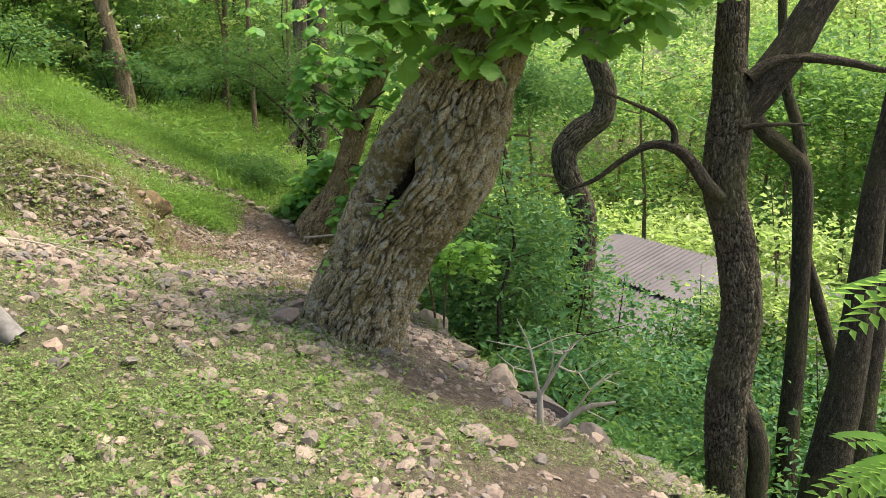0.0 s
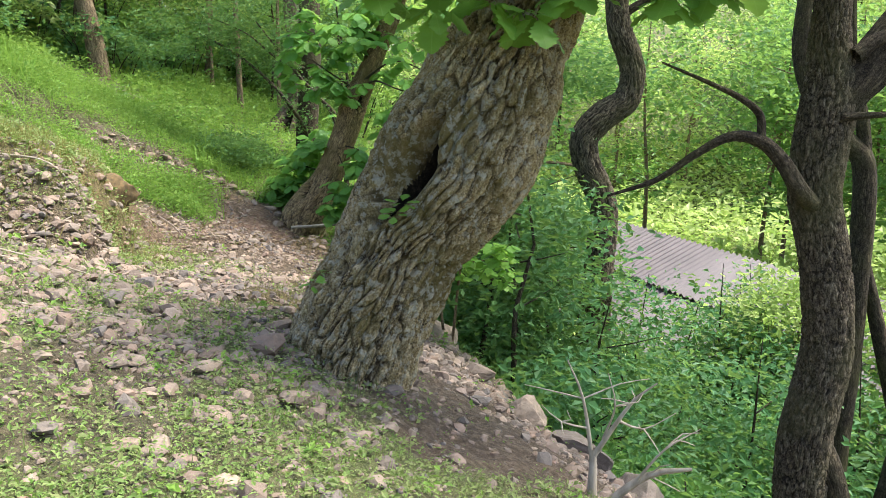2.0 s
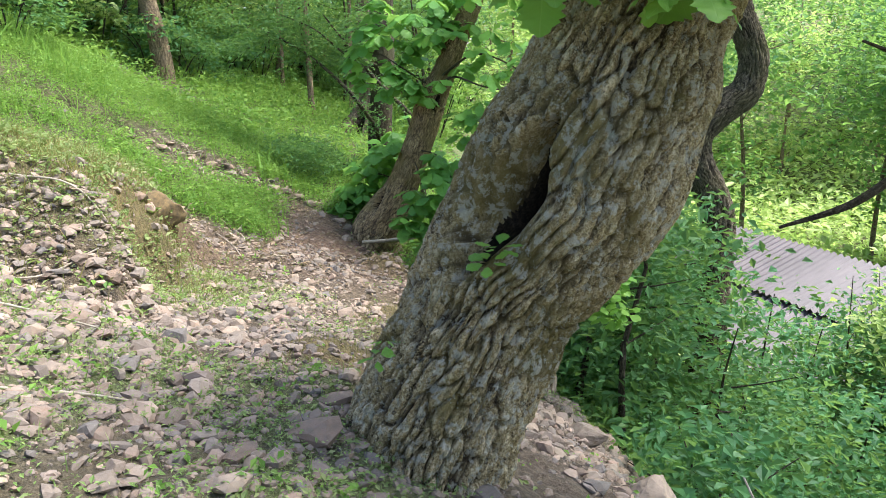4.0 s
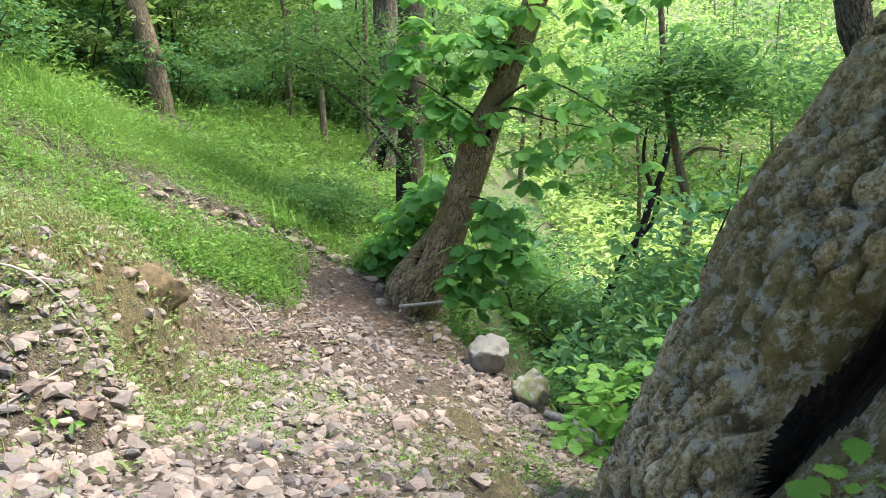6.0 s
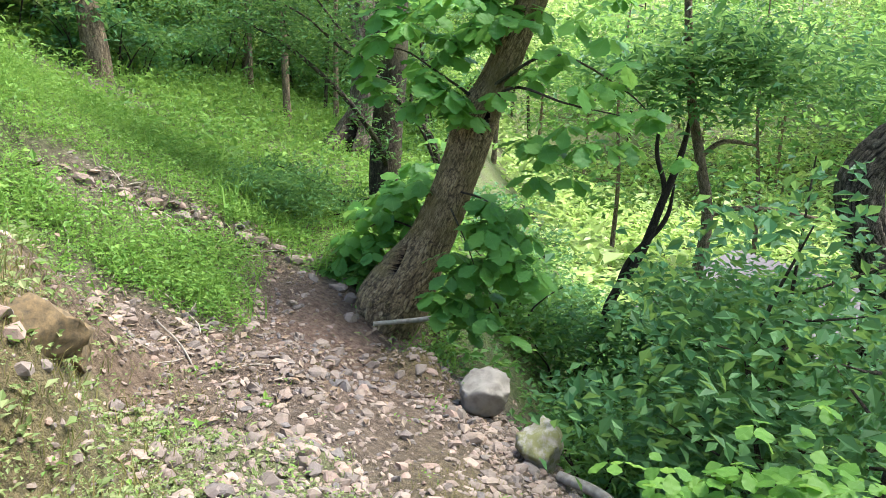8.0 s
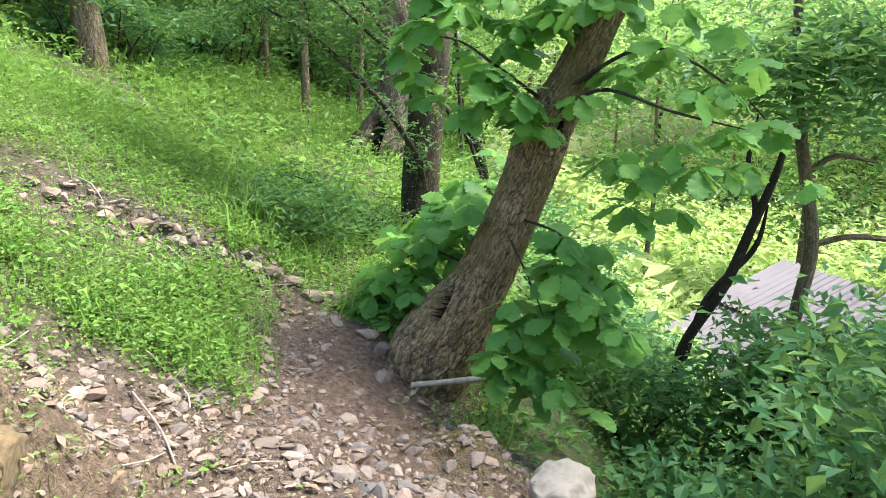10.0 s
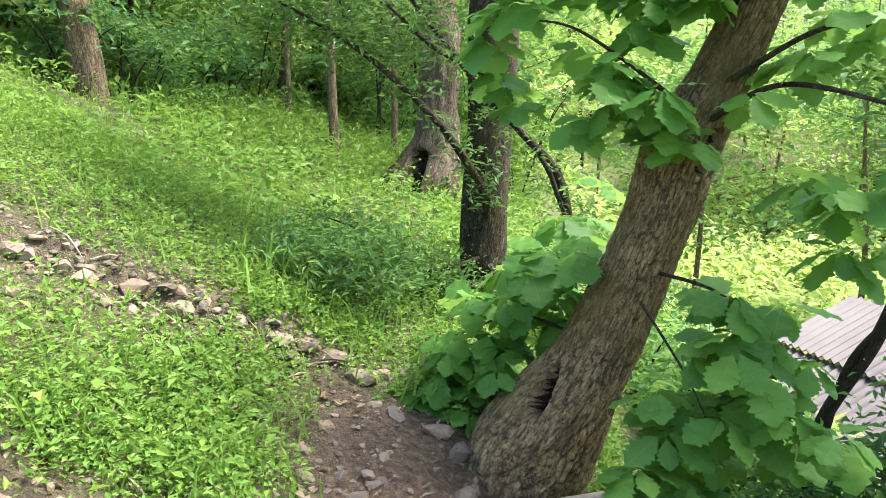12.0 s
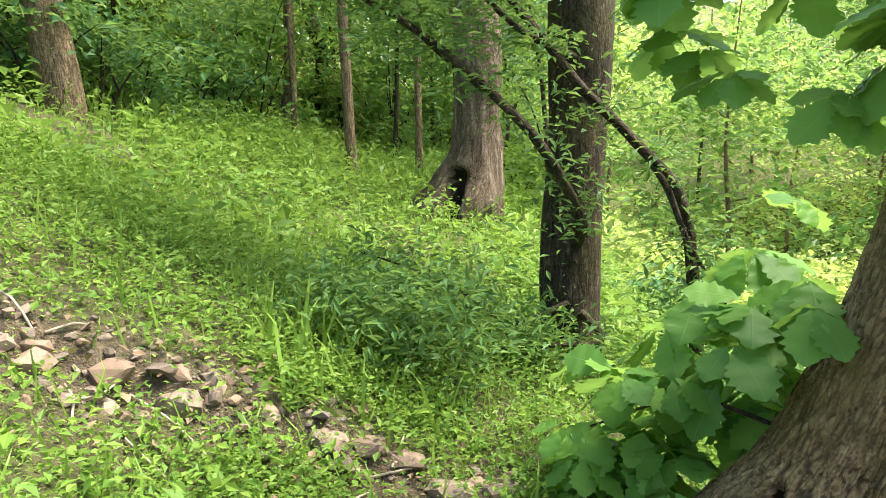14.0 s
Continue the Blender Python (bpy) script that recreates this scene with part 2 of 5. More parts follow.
STONES = [(0.093, 0.076, 0.067), (0.186, 0.128, 0.090), (0.139, 0.106, 0.085), (0.269, 0.188, 0.130), (0.116, 0.098, 0.088), (0.213, 0.132, 0.086), (0.162, 0.120, 0.092), (0.316, 0.232, 0.166), (0.102, 0.086, 0.079), (0.306, 0.196, 0.137), (0.204, 0.152, 0.119), (0.371, 0.264, 0.187), (0.148, 0.096, 0.068)]
M_STONE = stone_material("loose_stone", STONES)
M_RUBBLE = stone_material("rubble", STONES, per="Island")
M_MOSSY = stone_material("mossy_stone", [(0.30, 0.27, 0.22), (0.36, 0.32, 0.27)], moss=0.85)
M_ROOF = plain_material("mauve_roof_sheet", (0.062, 0.048, 0.050), (0.105, 0.082, 0.085), 1.3, 0.6)
M_WALL = plain_material("house_wall", (0.45, 0.42, 0.38), (0.6, 0.57, 0.52), 3, 0.9)


# ---- mesh tools ----
def hash01(i, j, k, seed):
    n = (i * 374761393 + j * 668265263 + k * 1274126177 + seed * 974711) & 0x7FFFFFFF
    n = ((n ^ (n >> 13)) * 1274126177) & 0x7FFFFFFF
    n = ((n ^ (n >> 16)) * 668265263) & 0x7FFFFFFF
    return n / 0x7FFFFFFF


def vnoise(p, seed=0):
    """Smooth value noise in 0..1 at points of shape (n, 3)."""
    f = np.floor(p)
    i = f.astype(np.int64)
    w = p - f
    w = w * w * (3 - 2 * w)
    out = 0
    for a in (0, 1):
        for b in (0, 1):
            for c in (0, 1):
                k = (w[:, 0] if a else 1 - w[:, 0]) * (w[:, 1] if b else 1 - w[:, 1]) * (w[:, 2] if c else 1 - w[:, 2])
                out = out + k * hash01(i[:, 0] + a, i[:, 1] + b, i[:, 2] + c, seed)
    return out


def fbm(p, octaves=4, seed=0):
    out, amp, total = 0, 1.0, 0
    for o in range(octaves):
        out = out + amp * vnoise(p * 2.0 ** o + 17.3 * o, seed + o)
        total += amp
        amp *= 0.5
    return out / total


def noise2(x, y, scale, octaves=3, seed=0):
    return fbm(np.stack([x * scale, y * scale, np.zeros_like(x)], 1), octaves, seed)


def mesh_np(name, verts, faces, material, uv=None, smooth=True):
    """A mesh from arrays; faces have all the same number of corners."""
    me = bpy.data.meshes.new(name)
    verts, faces = np.asarray(verts, np.float32), np.asarray(faces, np.int32)
    k = faces.shape[1]
    me.vertices.add(len(verts))
    me.vertices.foreach_set("co", verts.ravel())
    me.loops.add(faces.size)
    me.loops.foreach_set("vertex_index", faces.ravel())
    me.polygons.add(len(faces))
    me.polygons.foreach_set("loop_start", np.arange(0, faces.size, k, dtype=np.int32))
    me.polygons.foreach_set("loop_total", np.full(len(faces), k, np.int32))
    me.polygons.foreach_set("use_smooth", np.full(len(faces), smooth))
    if uv is not None:
        layer = me.uv_layers.new(name="uv")
        layer.data.foreach_set("uv", np.asarray(uv, np.float32)[faces.ravel()].ravel())
    me.materials.append(material)
    me.update(calc_edges=True)
    return me


def part_np(name, mesh, parent=None, label=""):
    ob = new(name, mesh)
    if parent is not None:
        ob.parent = parent
    if label:
        ob["label"] = label
    return ob


def empty(name, place=(0, 0, 0)):
    ob = new(name)
    ob.location = place
    return ob


def spline(points, step):
    """Catmull-Rom through rows of x, y, z, radius."""
    p = np.asarray(points, float)
    q = np.vstack([2 * p[0] - p[1], p, 2 * p[-1] - p[-2]])
    out = []
    for i in range(1, len(q) - 2):
        n = max(1, int(np.linalg.norm(q[i + 1][:3] - q[i][:3]) / step))
        for s in np.arange(n) / n:
            a, b, c, d = q[i - 1], q[i], q[i + 1], q[i + 2]
            out.append(0.5 * (2 * b + (c - a) * s + (2 * a - 5 * b + 4 * c - d) * s * s + (3 * b - a - 3 * c + d) * s ** 3))
    out.append(p[-1])
    return np.array(out)


def tube(points, sides, step, wobble=0.0, seed=0, flare=0.0, twist=0.0):
    """A tapered tube along a spline: verts, quads, uv in metres, and the axis point of each vertex."""
    c = spline(points, step)
    pos, rad = c[:, :3], np.maximum(c[:, 3], 0.002)
    tan = np.gradient(pos, axis=0)
    tan /= np.linalg.norm(tan, axis=1)[:, None] + 1e-9
    ref = np.array([0.0, 1.0, 0.0]) if abs(tan[0][1]) < 0.9 else np.array([1.0, 0, 0])
    side = np.empty_like(pos)
    s = np.cross(tan[0], ref)
    for i in range(len(pos)):
        s = s - tan[i] * (s @ tan[i])
        s /= np.linalg.norm(s) + 1e-9
        side[i] = s
    other = np.cross(tan, side)
    along = np.concatenate([[0], np.cumsum(np.linalg.norm(np.diff(pos, axis=0), axis=1))])
    ang = np.linspace(0, 2 * np.pi, sides + 1)
    turn = ang[None] + twist * along[:, None]
    ca, sa = np.cos(turn), np.sin(turn)
    r = np.repeat(rad[:, None], sides + 1, 1)
    if flare:
        r = r * (1 + flare * np.exp(-along / 0.18)[:, None] * (0.7 + 0.6 * np.sin(turn * 5 + seed) ** 2))
    if wobble:
        k = np.stack([(ca * 1.6).ravel(), (sa * 1.6).ravel(), np.repeat(along[:, None] * 3.0, sides + 1, 1).ravel()], 1)
        r = r * (1 + wobble * (fbm(k, 3, seed) - 0.5).reshape(r.shape) * 2)
    v = pos[:, None] + r[..., None] * (side[:, None] * ca[..., None] + other[:, None] * sa[..., None])
    axis = np.repeat(pos[:, None], sides + 1, 1)
    uv = np.stack([np.repeat((ang[None] * rad.mean()), len(pos), 0), np.repeat(along[:, None], sides + 1, 1)], 2)
    i, j = np.meshgrid(np.arange(len(pos) - 1), np.arange(sides), indexing="ij")
    a = i * (sides + 1) + j
    f = np.stack([a, a + 1, a + sides + 2, a + sides + 1], 2).reshape(-1, 4)
    return v.reshape(-1, 3), f, uv.reshape(-1, 2), axis.reshape(-1, 3), (pos, rad, along)


def sstep(a, b, v):
    t = np.clip((v - a) / (b - a), 0, 1)
    return t * t * (3 - 2 * t)


# leaf templates: base at the origin, tip along +y, blade in xy
def simple_leaf(width=0.5, fold=0.12):
    v = np.array([(0, 0, 0), (-width / 2, 0.5, fold), (0, 1, -0.05), (width / 2, 0.5, fold)])
    return v, np.array([(0, 2, 1), (0, 3, 2)])


def lobed_leaf(stations=7, width=0.62, lobes=0.16, droop=0.22):
    """Obovate oak leaf with rounded wavy lobes, widest towards the blunt tip."""
    n = stations * 4 + 1
    t = np.linspace(0, 1, n)
    half = width / 2 * np.sin(np.pi * t ** 1.35) ** 0.85
    half *= 1 + lobes * np.sin(2 * np.pi * stations * (t - 0.04)) * sstep(0.12, 0.35, t)
    half[0], half[-1] = 0.010, 0.03
    z = -droop * t ** 2 + 0.012 * np.sin(9 * t)
    ripple = 0.018 * np.sin(2 * np.pi * stations * t * 0.5)
    mid = np.stack([0 * t, t, z - 0.02 * np.sin(np.pi * t)], 1)
    left = np.stack([-half, t + 0.05 * half, z - 0.05 * half + ripple], 1)
    right = np.stack([half, t + 0.05 * half, z - 0.05 * half - ripple], 1)
    v = np.vstack([mid, left, right])
    f = []
    for i in range(n - 1):
        f += [(i, i + 1, n + i + 1), (i, n + i + 1, n + i), (i, 2 * n + i, 2 * n + i + 1), (i, 2 * n + i + 1, i + 1)]
    return v, np.array(f)


def leaf_uv(leaves, template):
    """The template's own plan as UV for every copy of it."""
    k = len(template[0])
    return np.tile(template[0][:, :2], (len(leaves[0]) // k, 1))


def blade(width=0.05, bend=0.5):
    t = np.array([0, 0.4, 0.75])
    w = width / 2 * np.array([1, 0.9, 0.55])
    v = np.vstack([np.stack([-w, t * 0.35 * bend, t], 1), np.stack([w, t * 0.35 * bend, t], 1), [(0, bend * 0.7, 0.93)]])
    f = np.array([(0, 3, 4), (0, 4, 1), (1, 4, 5), (1, 5, 2), (2, 5, 6)])
    return v, f


def frames_from(direction, roll):
    """Rotation matrices whose y axis is the direction; z leans upwards, turned by roll."""
    d = direction / (np.linalg.norm(direction, axis=1)[:, None] + 1e-9)
    up = np.tile([0.0, 0.0, 1.0], (len(d), 1))
    up[np.abs(d[:, 2]) > 0.95] = (1.0, 0, 0)
    x = np.cross(d, up)
    x /= np.linalg.norm(x, axis=1)[:, None] + 1e-9
    z = np.cross(x, d)
    c, s = np.cos(roll)[:, None], np.sin(roll)[:, None]
    x2, z2 = x * c + z * s, z * c - x * s
    return np.stack([x2, d, z2], 2)


def scatter(template, places, rot, size):
    """Copies of a template as one set of verts and faces."""
    v, f = template
    out = np.einsum("nij,kj->nki", rot, v) * np.asarray(size)[:, None, None] + places[:, None]
    faces = f[None] + (np.arange(len(places)) * len(v))[:, None, None]
    return out.reshape(-1, 3), faces.reshape(-1, f.shape[1])


def rand_dirs(n, up=0.0, spread=1.0):
    d = rng.normal(size=(n, 3)) * (spread, spread, spread) + (0, 0, up)
    return d / np.linalg.norm(d, axis=1)[:, None]


SMALL_LEAF = simple_leaf(0.55)
SLIM_LEAF = simple_leaf(0.34)
OAK_LEAF = lobed_leaf(7, 0.72, 0.14, 0.24)
BROAD_LEAF = lobed_leaf(6, 0.78, 0.06, 0.18)


def leaf_cloud(n, centre, radius, size, up=0.3, template=None, clump=0.3, clumps=None):
    """Leaves gathered in uneven clumps within an ellipsoid."""
    template = template or SMALL_LEAF
    m = clumps or max(6, n // 60)
    c = rng.normal(size=(m, 3))
    c = c / np.linalg.norm(c, axis=1)[:, None] * (rng.random((m, 1)) ** 0.4) * radius
    who = rng.integers(0, m, n)
    p = c[who] + rng.normal(size=(n, 3)) * clump * np.array([1.2, 1.2, 0.45]) + centre
    rot = frames_from(rand_dirs(n, -0.15, 1.0) * (1, 1, 0.45), rng.normal(size=n) * 0.5)
    return scatter(template, p, rot, size * (0.6 + 0.8 * rng.random(n)))


def whorls(tips, count, size, template=None, droop=-0.25):
    """Rosettes of large leaves at twig tips."""
    ps, ds, ss = [], [], []
    for tip in tips:
        k = rng.integers(count - 2, count + 3)
        a = rng.random() * 6.28 + np.arange(k) / k * 2 * np.pi + rng.normal(size=k) * 0.25
        d = np.stack([np.cos(a), np.sin(a), droop + rng.normal(size=k) * 0.32], 1)
        ps.append(np.tile(tip, (k, 1)) + d * 0.02), ds.append(d), ss.append(size * (0.65 + 0.6 * rng.random(k)))
    p, d, s = np.vstack(ps), np.vstack(ds), np.concatenate(ss)
    return scatter(template or OAK_LEAF, p, frames_from(d, rng.normal(size=len(p)) * 0.25), s)


# ---- lie of the land ----
def knots(y, ys, vs):
    return (np.interp(y - 0.45, ys, vs) + np.interp(y, ys, vs) + np.interp(y + 0.45, ys, vs)) / 3


def bell(x, y, cx, cy, rx, ry):
    return np.exp(-(((x - cx) / rx) ** 2 + ((y - cy) / ry) ** 2))


def path_x(y):
    return knots(y, [-6, 0, 2, 3.5, 5, 7, 8.5, 10, 11.2, 13, 16, 30], [0.4, 0.0, -0.4, -0.75, -1.1, -1.75, -2.05, -2.15, -2.4, -2.7, -3.0, -5])


def edge_x(y):
    return knots(y, [-6, 2, 4, 5, 6, 7, 8, 9, 10, 11, 12, 15, 30], [3.0, 2.4, 1.8, 1.3, 0.6, 0.2, -0.1, -0.5, -0.9, -1.15, -1.2, -1.4, -2.5])


def land(x, y):
    x, y = np.asarray(x, float), np.asarray(y, float)
    px, ex = path_x(y), edge_x(y)
    z = knots(y, [-6, 0, 3.5, 5, 7, 8.5, 10.2, 11.3, 13, 15.5, 19, 30, 80], [0.05, 0.03, 0.0, -0.02, -0.24, -0.44, -0.42, -0.24, -0.19, -0.13, 0.12, 0.9, 2.6])
    # hillside above the path
    u = px - x
    slope = knots(y, [-6, 3, 5, 9, 10.5, 13, 18, 40], [0.35, 0.34, 0.36, 0.40, 0.54, 0.49, 0.39, 0.36])
    start = knots(y, [-6, 3, 5, 8.5, 10, 12, 20], [0.2, 0.15, 0.15, 0.6, 0.5, 0.4, 0.4])
    rise = slope * np.log1p(np.exp(np.clip((u - start) * 5, -30, 30))) / 5
    rise = 16 * np.tanh(rise / 16)
    # cut bank of stony earth beside the trail
    foot = -2.42 - 0.2 * (y - 7) + 0.10 * np.sin(y * 5.1)
    rise = rise + 0.66 * sstep(0.0, 0.46, foot - x) ** 0.8 * sstep(5.9, 6.8, y) * (1 - sstep(8.3, 9.3, y)) * (1 - 0.5 * sstep(0.9, 2.4, foot - x))
    # stony step where the slope begins beyond the trail
    rise = rise + 0.10 * sstep(-0.06, 0.10, (y - 11.0) - 0.2 * (x + 3.4)) * sstep(0.1, 0.5, u) * (1 - sstep(12.0, 13.5, y))
    # shoulder and drop to the valley
    s = np.clip((x - px) / np.maximum(ex - px, 0.2), 0, 1)
    drop = knots(y, [-6, 3, 4, 5, 6, 7, 8, 9, 10, 12, 16], [0.6, 0.7, 0.8, 1.0, 0.75, 0.5, 0.5, 0.45, 0.4, 0.45, 0.5]) * s ** 1.2
    fall = 1.15 * np.log1p(np.exp(np.clip((x - ex) * 6, -30, 40))) / 6
    fall = np.where((x - ex) * 6 > 40, 1.15 * (x - ex), fall)
    z = z + rise - drop - fall
    floor = -5.4 + 0.02 * (y - 10)
    z = floor + np.log1p(np.exp(np.clip((z - floor) * 2.0, -40, 40))) / 2.0 * np.where((z - floor) * 2 > 40, 0, 1) + np.where((z - floor) * 2 > 40, z - floor, 0)
    # mossy humps of the outer edge
    for hx, hy, rx, ry, hh in ((-1.18, 6.05, 0.26, 0.34, 0.20), (-0.95, 6.85, 0.24, 0.3, 0.16), (-1.42, 9.8, 0.2, 0.22, 0.13), (-1.1, 7.9, 0.24, 0.34, 0.13), (-0.98, 5.45, 0.2, 0.22, 0.12), (-0.5, 8.4, 0.2, 0.25, 0.1)):
        z = z + hh * bell(x, y, hx, hy, rx, ry)
    z = z - 0.16 * bell(x, y, -1.45, 10.55, 0.45, 0.4)
    # far side of the valley
    far = np.maximum(0, 0.55 * (x - 16) + y - 34) * (x > ex)
    z = z + 22 * np.tanh(far * 0.30 / 22)
    return z


def relief(x, y):
    near = np.exp(-(((x + 1.5) / 7) ** 2 + ((y - 7) / 9) ** 2))
    r = (noise2(x, y, 0.9, 4, 3) - 0.5) * 0.14 + (noise2(x, y, 5.0, 4, 9) - 0.5) * 0.11 * near
    return r + (noise2(x, y, 0.06, 3, 5) - 0.5) * 2.0 * (1 - near)


def ground_z(x, y):
    x, y = np.asarray(x, float), np.asarray(y, float)
    return land(x, y) + relief(x, y)


def axis_grid(a, b, step, lo, hi, growth):
    mid = np.arange(a, b + 1e-6, step)
    up, w = [], step
    while (up[-1] if up else b) < hi:
        w *= growth
        up.append((up[-1] if up else b) + w)
    down, w = [], step
    while (down[-1] if down else a) > lo:
        w *= growth
        down.append((down[-1] if down else a) - w)
    return np.concatenate([down[::-1], mid, up])


def grass_cover(x, y):
    """How green the ground is, 0 to 1."""
    px = path_x(y)
    g = 0.95 * sstep(9.55, 9.95, y + 0.15 * (x + 3) + 0.25 * (noise2(x, y, 2.2, 2, 47) - 0.5)) * sstep(0.25, 0.7, px - x)
    g = np.maximum(g, sstep(10.85, 11.2, y + 0.25 * (x + 2.2)) * (x < edge_x(y) + 30))
    g = np.maximum(g, 0.95 * bell(x, y, -1.35, 2.9, 0.95, 1.0))
    g = np.maximum(g, 0.45 * bell(x, y, -0.9, 4.6, 0.5, 0.7))
    g = np.maximum(g, 0.5 * bell(x, y, -3.6, 4.9, 1.0, 1.0))
    g = np.maximum(g, 0.6 * bell(x, y, 0.55, 4.1, 0.45, 0.35))
    g = np.maximum(g, 0.75 * sstep(1.0, 2.2, px - x))
    g = np.maximum(g, 0.4 * bell(x, y, -1.2, 7.0, 0.35, 0.5))
    g = np.maximum(g, 0.9 * sstep(0.1, 0.5, x - edge_x(y) + 0.25 * sstep(9.5, 10.5, y)))
    g = np.maximum(g, 0.75 * sstep(0.49, 0.60, noise2(x, y, 1.5, 3, 46)) * (y < 8.4))
    line = (y - 11.0) - 0.2 * (x + 3.4)
    g = g * (1 - 0.85 * np.exp(-(line / 0.17) ** 2) * (x < -2.2) * (y < 13) * sstep(0.30, 0.45, noise2(x, y, 1.3, 2, 44)))
    g = g * (0.45 + 0.55 * sstep(0.3, 0.5, noise2(x, y, 1.1, 3, 45)))
    g = np.maximum(g, 0.8 * bell(x, y, -1.1, 10.6, 0.3, 0.5))
    g = g * (1 - 0.8 * bell(x, y, -3.2, 9.2, 0.9, 0.45)) * (1 - 0.5 * bell(x, y, -3.75, 10.35, 0.35, 0.2))
    g = g * (1 - 0.85 * bell(x, y, -2.95, 7.4, 0.6, 0.9))
    return np.clip(g, 0, 1)


def red_cover(x, y):
    r = 1.0 * bell(x, y, -1.9, 10.0, 0.85, 0.9)
    r = np.maximum(r, 0.45 * bell(x, y, 0.15, 4.0, 0.95, 0.9))
    return np.clip(np.maximum(r, 0.7 * bell(x, y, -2.9, 8.7, 0.5, 0.8)), 0, 1)


def moss_cover(x, y):
    m = 0.95 * bell(x, y, -2.95, 7.4, 0.6, 1.0)
    m = np.maximum(m, 0.9 * np.maximum(bell(x, y, -1.15, 6.0, 0.32, 0.45), bell(x, y, -0.92, 6.9, 0.3, 0.35)))
    m = np.maximum(m, 0.9 * np.maximum(bell(x, y, -1.42, 9.8, 0.24, 0.26), bell(x, y, -0.5, 8.4, 0.25, 0.3)))
    return np.clip(np.maximum(m, 0.7 * bell(x, y, -1.1, 7.9, 0.35, 0.8)), 0, 1)


gx, gy = axis_grid(-5.0, 2.4, 0.032, -400, 400, 1.12), axis_grid(1.6, 12.5, 0.032, -400, 400, 1.12)
X, Y = [a.ravel() for a in np.meshgrid(gx, gy, indexing="ij")]
Z = ground_z(X, Y)
ii, jj = np.meshgrid(np.arange(len(gx) - 1), np.arange(len(gy) - 1), indexing="ij")
a0 = ii * len(gy) + jj
ground_mesh = mesh_np("ground", np.stack([X, Y, Z], 1), np.stack([a0, a0 + len(gy), a0 + len(gy) + 1, a0 + 1], 2).reshape(-1, 4), M_SOIL)
cover = ground_mesh.attributes.new("cover", "FLOAT_COLOR", "POINT")
cover.data.foreach_set("color", np.stack([grass_cover(X, Y), red_cover(X, Y), moss_cover(X, Y), np.ones_like(X)], 1).astype(np.float32).ravel())
tagged(new("ground", ground_mesh), "wooded hillside of brown earth, gravel and moss", "ground", kind="structure")


# ---- trees ----
def cells(p, period):
    """Cellular noise in the plane, closed round the first axis: distances to the nearest and the second feature point."""
    base = np.floor(p).astype(np.int64)
    d1, d2 = np.full(len(p), 9.0), np.full(len(p), 9.0)
    zero = np.zeros(len(p), np.int64)
    for i in (-1, 0, 1):
        for j in (-1, 0, 1):
            ci, cj = base[:, 0] + i, base[:, 1] + j
            wi = ci % period
            d = np.hypot(ci + hash01(wi, cj, zero, 3) - p[:, 0], cj + hash01(wi, cj, zero, 4) - p[:, 1])
            d2 = np.minimum(d2, np.maximum(d1, d))
            d1 = np.minimum(d1, d)
    return d1, d2


def ridges(turns, along, girth, width, length):
    """Height of bark plates, 0 in the furrows to 1: turns round the trunk in 0..1, metres along it."""
    ring = np.stack([np.cos(turns * 6.2832) * girth, np.sin(turns * 6.2832) * girth, along], 1)
    out = 0
    for w, l, share in ((width, length, 0.7), (width * 0.55, length * 0.4, 0.3)):
        n = max(6, int(round(girth * 6.2832 / w)))
        p = np.stack([turns * n, along / l], 1)
        p = p + 1.1 * np.stack([fbm(ring / (w * 3.2), 2, 31) - 0.5, fbm(ring / (w * 3.2) + 9, 2, 32) - 0.5], 1)
        d1, d2 = cells(p, n)
        out = out + share * sstep(0.02, 0.30, d2 - d1)
    return out


# plate height per vertex; the bark colour reads it to shade the furrows
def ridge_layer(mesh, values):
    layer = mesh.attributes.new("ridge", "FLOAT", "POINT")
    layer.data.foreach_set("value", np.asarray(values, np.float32))


